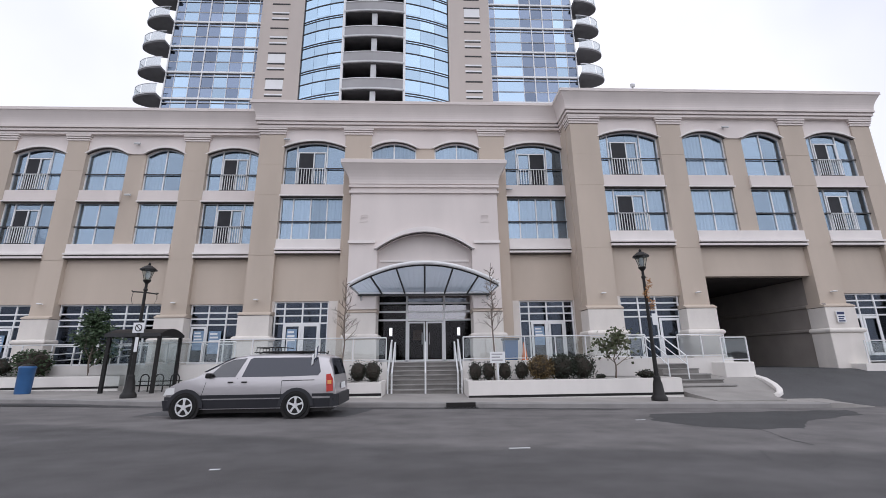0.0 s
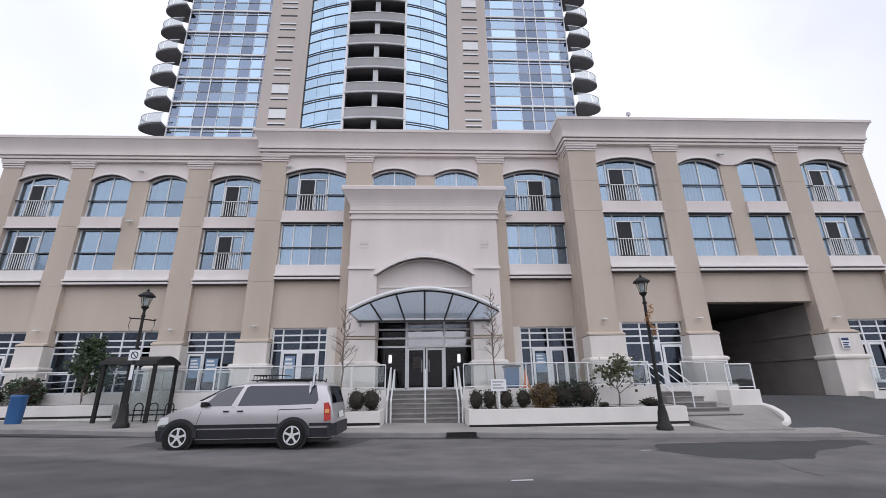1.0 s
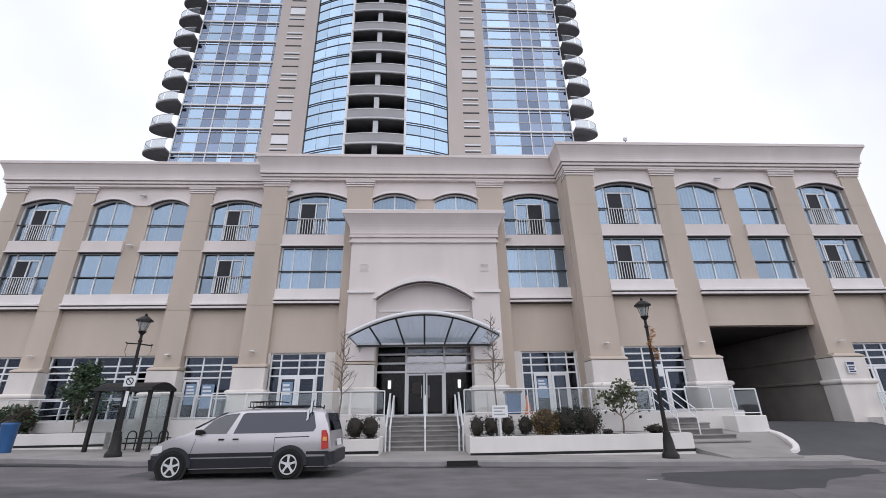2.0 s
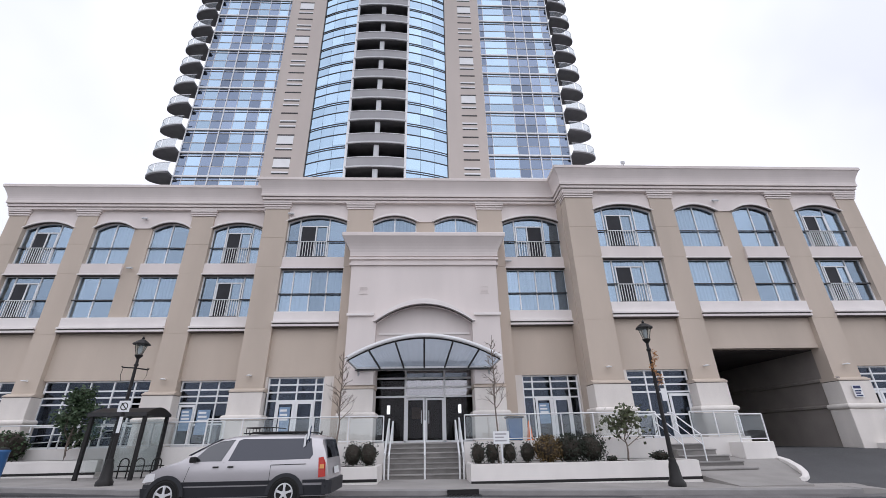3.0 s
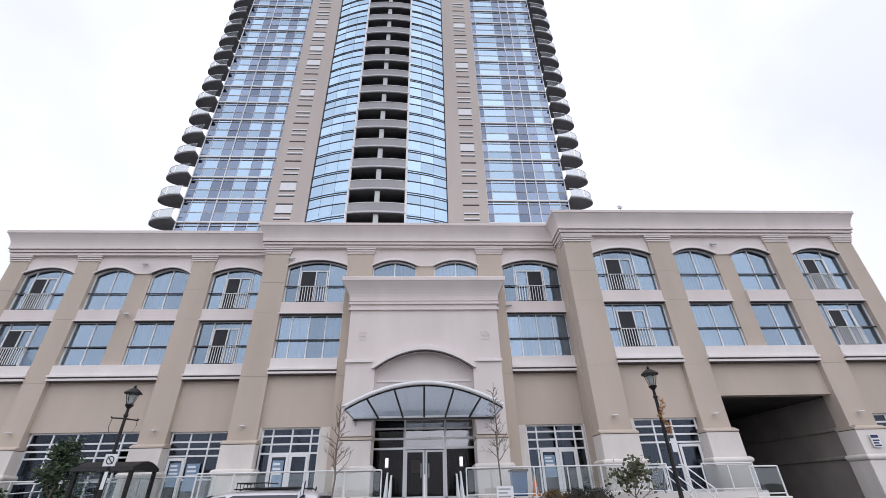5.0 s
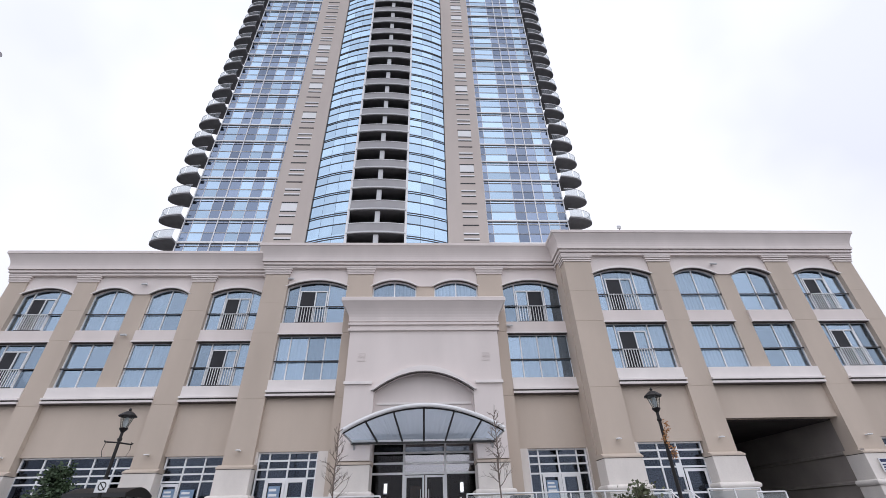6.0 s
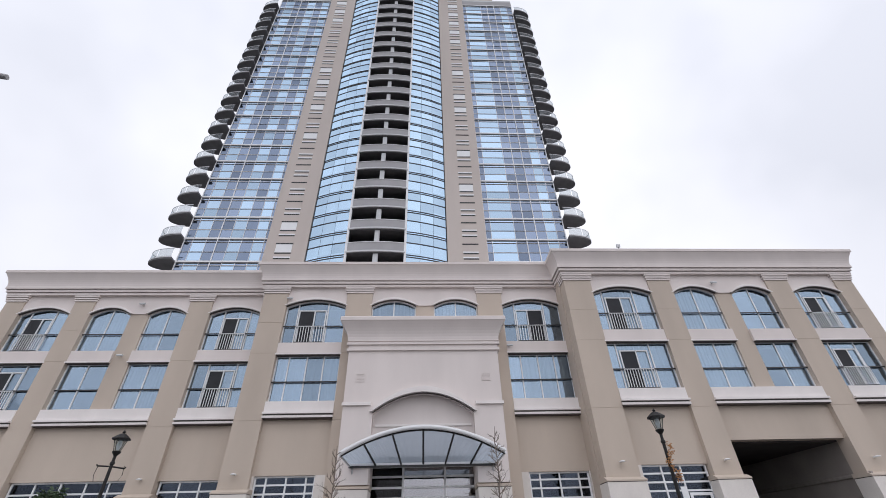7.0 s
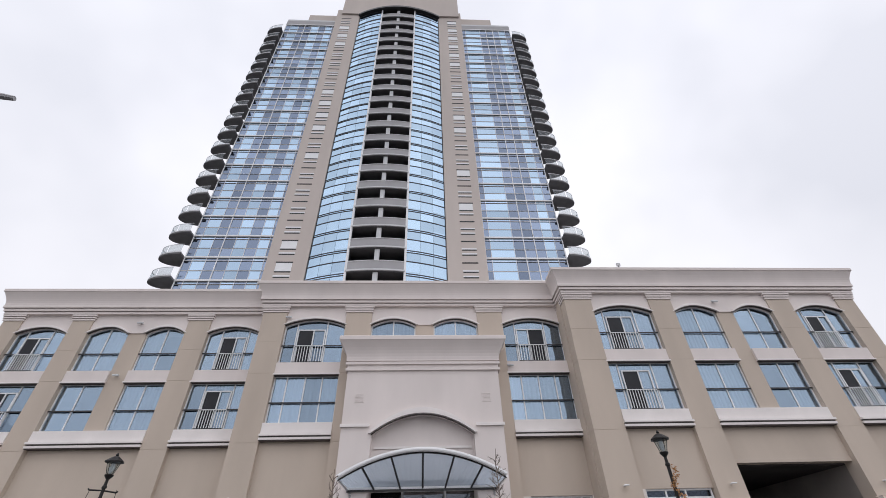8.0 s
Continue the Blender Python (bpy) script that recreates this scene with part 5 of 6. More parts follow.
ts = thing("traffic_sign", -10.56, 16.38, 2.3, "white no-stopping signs fixed to the lamp post", "sign")
part("plate", boxed(-10.76, -10.36, 16.36, 16.375, 2.58, 2.95), SIGNWHITE, ts)
part("plate", boxed(-10.61, -10.50, 16.36, 16.375, 1.9, 2.42), SIGNWHITE, ts)
o_pts, i_pts = [[(-10.555 + r * math.cos(2 * math.pi * k / 20), 2.76 + r * math.sin(2 * math.pi * k / 20)) for k in range(20)] for r in (0.13, 0.10)]
part("ring_mark", ring(bmesh.new(), o_pts, i_pts, 16.354, 16.36), BLACK, ts)
part("slash_mark", prism(bmesh.new(), [(-10.67, 2.86), (-10.65, 2.88), (-10.44, 2.66), (-10.46, 2.64)], 16.354, 16.36, "y"), BLACK, ts)
part("clamp", boxed(-10.64, -10.48, 16.375, 16.5, 2.7, 2.76), STEEL, ts)

high_lamp = thing("road_lamp", -10.6, 3.0, 0.1, "grey road lamp with a long arm", "road lamp")
part("pole", tube(bmesh.new(), [(-10.6, 3.0, 0.1), (-10.6, 3.0, 8.6)], 0.1, 0.07), SLAB, high_lamp)
part("arm", tube(bmesh.new(), [(-10.6, 3.0, 8.4), (-9.8, 3.7, 8.85), (-8.5, 4.8, 9.02)], 0.05, 0.04), SLAB, high_lamp)
part("head", tube(bmesh.new(), [(-8.6, 4.72, 9.02), (-8.3, 4.95, 9.06), (-7.95, 5.02, 9.06)], 0.09, 0.05), PARAPET, high_lamp, smooth=True)

# ---- bus shelter, bin, racks ----
shelter = thing("bus_shelter", -11.6, 18.5, 0.3, "black-framed glass bus shelter with a curved roof", "bus shelter")
sx0, sx1, sy0, sy1 = -13.03, -11.02, 18.5, 20.05
sz = sidewalk_z(-11.6)
for x, y in ((sx0, sy0), (sx1, sy0), (sx0, sy1), (sx1, sy1)):
    part("post", boxed(x - 0.06, x + 0.06, y - 0.06, y + 0.06, sz - 0.05, 2.62), BLACK, shelter)
prof = [(sy0 - 0.12, 2.58), (sy0 - 0.12, 2.68)] + [(sy0 - 0.12 + (sy1 - sy0 + 0.24) * i / 10, 2.68 + 0.24 * math.sin(math.pi * i / 10)) for i in range(1, 10)] + [(sy1 + 0.12, 2.68), (sy1 + 0.12, 2.58)]
part("roof", prism(bmesh.new(), prof, sx0 - 0.1, sx1 + 0.1), BLACK, shelter, "dark curved roof")
part("gutter", boxed(sx0 - 0.12, sx1 + 0.12, sy0 - 0.16, sy0 - 0.12, 2.56, 2.70), DARK, shelter)
for a, b in ((sx0, -12.0), (-12.0, sx1)):
    part("pane", boxed(a + 0.06, b - 0.06, sy1 - 0.01, sy1 + 0.01, sz + 0.25, 2.5), GLASS_CLEAR, shelter)
part("pane", boxed(sx0 - 0.01, sx0 + 0.01, sy0 + 0.1, sy1 - 0.1, sz + 0.25, 2.5), GLASS_CLEAR, shelter)
part("pane", boxed(sx1 - 0.01, sx1 + 0.01, sy0 + 0.1, sy1 - 0.1, sz + 0.25, 2.5), GLASS_CLEAR, shelter)
part("foot_rail", boxed(sx0, sx1, sy1 - 0.03, sy1 + 0.03, sz + 0.2, sz + 0.26), BLACK, shelter)
rack = thing("bike_rack", -10.9, 19.0, sz, "dark hooped bicycle rack behind the shelter posts", "bike rack")
for x in (-11.85, -11.25, -10.6):
    pts = [(x - 0.17, 19.3, sz - 0.02)] + [(x - 0.17 * math.cos(math.pi * i / 10), 19.3, sz + 0.55 + 0.17 * math.sin(math.pi * i / 10)) for i in range(11)] + [(x + 0.17, 19.3, sz - 0.02)]
    part("hoop", tube(bmesh.new(), pts, 0.025), BLACK, rack)
part("cross_bar", boxed(-12.1, -10.3, 19.28, 19.32, sz + 0.42, sz + 0.46), BLACK, rack)

bz = sidewalk_z(-16)
bin_t = thing("litter_bin", -15.95, 18.4, bz, "tall blue litter bin on the pavement", "bin")
part("body", lathe(bmesh.new(), [(0.24, bz), (0.25, bz + 0.04), (0.27, bz + 0.96), (0.285, bz + 0.98), (0.285, bz + 1.03), (0.26, bz + 1.06)], -15.95, 18.4, 20), BLUEBIN, bin_t, smooth=True)
part("lid", lathe(bmesh.new(), [(0.26, bz + 1.05), (0.2, bz + 1.12), (0.12, bz + 1.14)], -15.95, 18.4, 20), BLACK, bin_t, smooth=True)
cart = thing("recycling_cart", 3.75, 18.9, TERRACE, "blue wheeled recycling cart with a dark lid", "bin")
bm = bmesh.new()
for v in box(bm, 3.45, 4.05, 18.7, 19.3, TERRACE + 0.03, TERRACE + 0.86, bevel=0.03).verts:
    s = 0.86 + 0.14 * (v.co.z - TERRACE) / 0.86
    v.co.x, v.co.y = 3.75 + (v.co.x - 3.75) * s, 19.0 + (v.co.y - 19.0) * s
part("body", bm, BLUEBIN, cart)
part("lid", boxed(3.40, 4.10, 18.64, 19.34, TERRACE + 0.86, TERRACE + 0.95, bevel=0.03), BLACK, cart)
for s in (-1, 1):
    part("wheel", tube(bmesh.new(), [(3.75 + s * 0.24, 19.32, TERRACE + 0.1), (3.75 + s * 0.30, 19.32, TERRACE + 0.1)], 0.1, n=14), BLACK, cart)
cone = thing("traffic_cone", 4.32, 18.8, TERRACE, "slim orange traffic cone on the terrace", "traffic cone")
part("cone_body", lathe(bmesh.new(), [(0.13, TERRACE + 0.03), (0.10, TERRACE + 0.3), (0.04, TERRACE + 0.74), (0.025, TERRACE + 0.76)], 4.32, 18.8), ORANGE, cone, smooth=True)
part("cone_foot", boxed(4.14, 4.50, 18.62, 18.98, TERRACE, TERRACE + 0.03), ORANGE, cone)

board = thing("lawn_sign", 2.79, 16.75, 0.64, "white sign board on a post in the planter", "sign")
part("panel", boxed(2.50, 3.08, 16.74, 16.765, 1.32, 1.74), SIGNWHITE, board)
part("post", boxed(2.76, 2.82, 16.765, 16.80, 0.6, 1.7), WHITE, board)
for k in range(3):
    part("bar", boxed(2.56, 2.98 - 0.1 * (k % 2), 16.735, 16.74, 1.40 + 0.11 * k, 1.45 + 0.11 * k), PARAPET, board)
inlet = thing("kerb_drain", 1.15, kerb_y(1.1), -0.02, "dark iron storm drain opening at the kerb", "drain")
ky = kerb_y(1.1)
# Solid black block stands in for the shade inside the kerb opening.
part("mouth_shade", boxed(0.68, 1.62, ky - 0.05, ky + 0.05, -0.0, 0.135), BLACK, inlet)
part("grate_frame", boxed(0.62, 1.68, ky - 0.34, ky - 0.03, -0.03, 0.006), DARK, inlet)
for k in range(9):
    part("grate_bar", boxed(0.68 + 0.11 * k, 0.73 + 0.11 * k, ky - 0.32, ky - 0.05, 0.006, 0.016), BLACK, inlet)

# road patches, cracks and worn paint
def patch(outline, mat, name, label, lift=0.002):
    bm = bmesh.new()
    pts = []
    for (xa, ya), (xb, yb) in zip(outline, outline[1:] + outline[:1]):
        for i in range(16):
            t = i / 16
            x, y = xa + (xb - xa) * t, ya + (yb - ya) * t
            pts.append((x + 0.3 * noise.noise((x * 1.3, y * 1.3, 1)) + 0.06 * noise.noise((x * 7, y * 7, 3)), y + 0.16 * noise.noise((x * 1.3, y * 1.3, 7)) + 0.05 * noise.noise((x * 7, y * 7, 9))))
    bm.faces.new([bm.verts.new((x, y, road_z(x) + lift)) for x, y in pts])
    bmesh.ops.triangulate(bm, faces=bm.faces)
    tagged(part(name, bm, mat, None, kind="structure"), label, "road patch")


patch([(6.3, 12.5), (9.0, 12.9), (12.9, 13.3), (12.3, 12.2), (9.6, 11.0), (8.5, 9.9), (7.4, 9.85), (6.3, 10.2), (5.7, 11.2)], ASPHALT_PATCH, "road_patch_1", "dark asphalt patch before the driveway")
patch([(-8, 12.6), (-2.2, 12.2), (-1.5, 14.2), (-7.5, 14.5)], ASPHALT, "road_patch_3", "darker asphalt strip under and around the minivan")
patch([(-60, 16.4), (-13, 15.6), (-9, 14.7), (0, 14.0), (6, 13.6), (6, 13.9), (0, 14.35), (-9, 15.05), (-13, 16.0), (-60, 16.8)], ASPHALT_PATCH, "gutter_1", "dark gutter along the kerb", 0.003)
CRACKS = ([(8.38, 11.32), (8.47, 10.64), (8.41, 9.82)], [(7.4, 9.74), (7.01, 8.51), (7.06, 7.98)], [(7.04, 7.75), (6.38, 6.93)], [(5.72, 7.64), (5.19, 6.72)], [(6.38, 6.93), (5.5, 6.3)])
rng = random.Random(17)
for k, line in enumerate(CRACKS):
    pts = []
    for (xa, ya), (xb, yb) in zip(line, line[1:]):
        for i in range(7):
            pts.append((xa + (xb - xa) * i / 7 + rng.uniform(-0.035, 0.035), ya + (yb - ya) * i / 7 + rng.uniform(-0.035, 0.035)))
    bm = bmesh.new()
    w = [0.012 + 0.03 * rng.random() * (1 - abs(2 * i / len(pts) - 1)) for i in range(len(pts))]
    L = [bm.verts.new((x - a, y - a, road_z(x) + 0.004)) for (x, y), a in zip(pts, w)]
    R = [bm.verts.new((x + a, y + a, road_z(x) + 0.004)) for (x, y), a in zip(pts, w)]
    for i in range(len(pts) - 1):
        bm.faces.new((L[i], L[i + 1], R[i + 1], R[i]))
    tagged(part(f"road_crack_{k + 1}", bm, ASPHALT_PATCH, None, kind="structure"), "dark tar-filled crack in the asphalt", "road crack")
for k, (a, b, y) in enumerate(((1.45, 1.82, 7.9), (5.35, 5.6, 11.3), (-3.0, -2.86, 6.6))):
    tagged(part(f"road_paint_{k + 1}", boxed(a, b, y, y + 0.05, road_z(a) + 0.004, road_z(a) + 0.012), SLAB, None, kind="structure"), "worn remnant of white road paint", "road paint")


# ---- plants ----
def leaf_mesh(bm, c, size, rng, droop=0.2):
    d = Vector((rng.uniform(-1, 1), rng.uniform(-1, 1), rng.uniform(-0.6, 0.9) - droop)).normalized() * size
    e = d.cross(Vector((rng.uniform(-1, 1), rng.uniform(-1, 1), rng.uniform(-1, 1)))).normalized() * size * 0.36
    bm.append((c, c + d * 0.5 + e, c + d, c + d * 0.5 - e))


def leaves_part(name, quads, mat, parent, label=""):
    me = bpy.data.meshes.new(name)
    verts = [tuple(v) for q in quads for v in q]
    me.from_pydata(verts, [], [(4 * i, 4 * i + 1, 4 * i + 2, 4 * i + 3) for i in range(len(quads))])
    me.materials.append(mat)
    ob = new(name, me)
    return under(ob, parent, label)


def shrub(x, y, z, w, h, mat, label, seed, n=900, size=0.07, square=0.0):
    """A clipped bush: short stems and a crown of small leaves with an uneven outline."""
    rng = random.Random(seed)
    s = thing("shrub", x, y, z, label, "shrub")
    for k in range(4):
        a = rng.uniform(0, 6.28)
        part("stem", tube(bmesh.new(), [(x, y, z - 0.1), (x + 0.12 * math.cos(a), y + 0.12 * math.sin(a), z + h * 0.5)], 0.015, 0.008, 5), BARK, s)
    quads = []
    for i in range(n):
        v = Vector((rng.gauss(0, 1), rng.gauss(0, 1), rng.gauss(0, 1))).normalized()
        v = v * (1 - square) + square * v / max(abs(v.x), abs(v.y), abs(v.z))
        r = 0.72 + 0.3 * rng.random() + 0.18 * noise.noise(v * 2.2 + Vector((seed, 0, 0)))
        if rng.random() < 0.25:
            r *= rng.uniform(0.4, 0.9)
        leaf_mesh(quads, Vector((x + v.x * w / 2 * r, y + v.y * w / 2 * r, z + h * 0.52 + v.z * h * 0.5 * r)), size * rng.uniform(0.7, 1.3), rng)
    leaves_part("crown", quads, mat, s)
    part("inner_crown", twig_ball(x, y, z + h * 0.5, w * 0.40, h * 0.43, rng), SOIL, s)
    return s


def twig_ball(x, y, z, r, h, rng):
    bm = bmesh.new()
    bmesh.ops.create_icosphere(bm, subdivisions=2, radius=1)
    for v in bm.verts:
        k = 1 + 0.25 * noise.noise(v.co * 2 + Vector((x, y, z)))
        v.co = Vector((x + v.co.x * r * k, y + v.co.y * r * k, z + v.co.z * h * k))
    return bm


def branch(bm, p, d, length, radius, depth, rng, tips, spread=0.55, up=0.15):
    pts = [p]
    q = p
    for i in range(4):
        d = (d + Vector((rng.uniform(-1, 1), rng.uniform(-1, 1), rng.uniform(-0.5, 1) * 0.6 + up)) * 0.16).normalized()
        q = q + d * length / 4
        pts.append(q)
    tube(bm, pts, radius, radius * 0.55, 5 if depth else 4)
    tips.append(pts[-1])
    tips.append(pts[2])
    if depth:
        for i in range(rng.choice((2, 3, 3))):
            s = pts[rng.choice((1, 2, 3, 4))]
            a = rng.uniform(0, 6.28)
            side = d.orthogonal().normalized()
            side.rotate(Matrix.Rotation(a, 3, d))
            branch(bm, s, (d + side * spread * rng.uniform(0.7, 1.4)).normalized(), length * rng.uniform(0.5, 0.72), radius * 0.5, depth - 1, rng, tips, spread, up)


def tree(x, y, z, high, label, seed, leaves=None, n_leaves=0, size=0.12, lean=0.0, first=0.35, limbs=9, reach=0.9):
    rng = random.Random(seed)
    t = thing("tree", x, y, z, label, "tree")
    top = Vector((x + lean, y, z + high))
    trunk = [Vector((x, y, z - 0.15)).lerp(top, i / 8) + Vector((0.03 * math.sin(i * 2.1 + seed), 0.03 * math.cos(i * 1.7), 0)) for i in range(9)]
    part("trunk", tube(bmesh.new(), trunk, 0.04, 0.01, 7), BARK, t)
    tips = []
    for k in range(limbs):
        f = first + (0.95 - first) * k / limbs
        p = trunk[0].lerp(top, f)
        a = k * 2.4 + rng.uniform(-0.4, 0.4)
        d = Vector((math.cos(a), math.sin(a), 0.75))
        bm = bmesh.new()
        branch(bm, p, d.normalized(), reach * (1.15 - f) * rng.uniform(0.8, 1.2), 0.018, 3, rng, tips)
        part("limb", bm, BARK, t)
    if leaves:
        quads = []
        for i in range(n_leaves):
            c = rng.choice(tips) + Vector((rng.gauss(0, 0.13), rng.gauss(0, 0.13), rng.gauss(0, 0.13)))
            leaf_mesh(quads, c, size * rng.uniform(0.6, 1.3), rng)
        leaves_part("crown", quads, leaves, t)
    return t


tree(2.72, 17.2, 0.66, 4.7, "young bare street tree in the planter", 3, first=0.42, limbs=24, reach=0.66)
tree(-3.18, 17.2, 0.66, 4.1, "young bare street tree beside the entrance", 8, first=0.40, limbs=22, reach=0.64)
tree(-15.0, 20.3, 0.92, 2.9, "small leafy green tree in the planter", 12, LEAF, 2200, 0.15, first=0.18, limbs=12, reach=0.85)
tree(7.45, 16.95, 0.66, 1.65, "small broad-leaved shrub tree in the planter", 21, LEAF_PALE, 420, 0.17, first=0.35, limbs=9, reach=0.85)
shrub(-17.4, 20.3, 0.92, 1.5, 1.25, LEAF, "loose green shrub in the far planter", 31, 900, 0.12)
shrub(-18.9, 20.3, 0.92, 1.1, 0.9, LEAF_DARK, "dark low shrub in the far planter", 32, 600, 0.1)
shrub(4.45, 16.85, 0.65, 1.06, 0.92, LEAF_BROWN, "round brownish evergreen shrub", 33, 1900, 0.07, 0.25)
shrub(5.3, 16.9, 0.65, 1.08, 0.97, LEAF_DARK, "round dark evergreen shrub", 34, 1900, 0.07, 0.3)
shrub(6.05, 16.85, 0.65, 1.0, 0.93, LEAF_DARK, "square-clipped dark evergreen shrub", 35, 2000, 0.06, 0.7)
for i, x in enumerate((1.95, 2.45, 3.1, 3.75)):
    shrub(x, 17.0, 0.65, 0.56, 0.74, LEAF_DARK, "small upright dark evergreen", 40 + i, 420, 0.06, 0.3)
for i, x in enumerate((-2.0, -2.55, -3.6)):
    shrub(x, 17.0, 0.65, 0.7, 0.82, LEAF_DARK, "small upright dark evergreen", 50 + i, 480, 0.06, 0.3)
shrub(8.55, 16.8, 0.65, 0.7, 0.34, LEAF_DARK, "low dark ground shrub", 60, 320, 0.08)
shrub(6.75, 16.8, 0.65, 0.35, 0.2, LEAF_DARK, "low dark ground shrub", 61, 160, 0.07)


# ---- minivan ----
van = thing("minivan", -4.6, 12.85, 0.06, "silver minivan with dark cladding parked at the kerb", "car")
VY, VZ = 12.85, 0.045
ANCHOR = [(-0.06, -6.89), (0.88, -6.22), (3.92, -3.385), (5.2, -2.29)]


def vx(s):
    for (sa, xa), (sb, xb) in zip(ANCHOR, ANCHOR[1:]):
        if s <= sb or sb == 5.2:
            return xa + (xb - xa) * (s - sa) / (sb - sa)


def vz(z):
    return VZ + (z if z < 0.8 else 0.8 + (z - 0.8) * 0.93)


# side outline: (distance from the nose, height of hood or roof, half-width)
STATIONS = [(0.0, 0.62, 0.70), (0.06, 0.74, 0.78), (0.18, 0.84, 0.84), (0.45, 0.94, 0.90), (0.8, 1.03, 0.925), (1.08, 1.10, 0.93), (1.25, 1.20, 0.93), (1.5, 1.36, 0.93), (1.8, 1.53, 0.93), (2.05, 1.63, 0.93), (2.4, 1.69, 0.93), (3.0, 1.72, 0.93), (3.7, 1.72, 0.93), (4.3, 1.70, 0.93), (4.66, 1.67, 0.925), (4.84, 1.61, 0.92), (4.96, 1.34, 0.91), (5.05, 1.02, 0.90), (5.10, 0.72, 0.89), (5.12, 0.58, 0.88)]
BELT = 1.03


def half_width(z, top, w):
    if z <= BELT:
        return w * (0.94 + 0.06 * min(1, (z - 0.28) / 0.35))
    return w - (z - BELT) * 0.23


def van_ring(s, top, w):
    belt = min(BELT, top - 0.10)
    levels = [0.26] + [0.26 + (belt - 0.26) * k for k in (0.25, 0.47, 0.70)] + [belt, belt + (top - belt) * 0.45, belt + (top - belt) * 0.8]
    right = [(half_width(z, top, w), z) for z in levels]
    ex = half_width(top, top, w)
    right += [(ex - 0.07, top - 0.035), (ex - 0.22, top), (0.0, top + 0.015)]
    return [(y, z) for y, z in right] + [(-y, z) for y, z in reversed(right[:-1])]


bm = bmesh.new()
rings = [[bm.verts.new((vx(s), VY + y, vz(z))) for y, z in van_ring(s, t, w)] for s, t, w in STATIONS]
for ra, rb in zip(rings, rings[1:]):
    n = len(ra)
    for k in range(n):
        bm.faces.new((ra[k], ra[(k + 1) % n], rb[(k + 1) % n], rb[k]))
bm.faces.new(rings[0])
bm.faces.new(rings[-1][::-1])
part("body", bm, SILVER, van, smooth=True)


def side_panel(pts, lift, thick, name, mat, label="", near=True, parent=None):
    """A panel laid on the flank: pts are (distance from the nose, height)."""
    s = -1 if near else 1
    bm = bmesh.new()
    vo = [bm.verts.new((vx(a), VY + s * (half_width(z, 1.7, 0.93) + lift), vz(z))) for a, z in pts]
    vi = [bm.verts.new((vx(a), VY + s * (half_width(z, 1.7, 0.93) + lift - thick), vz(z))) for a, z in pts]
    n = len(pts)
    bm.faces.new(vo)
    bm.faces.new(vi[::-1])
    for k in range(n):
        bm.faces.new((vo[k], vo[(k + 1) % n], vi[(k + 1) % n], vi[k]))
    return part(name, bm, mat, parent or van, label)


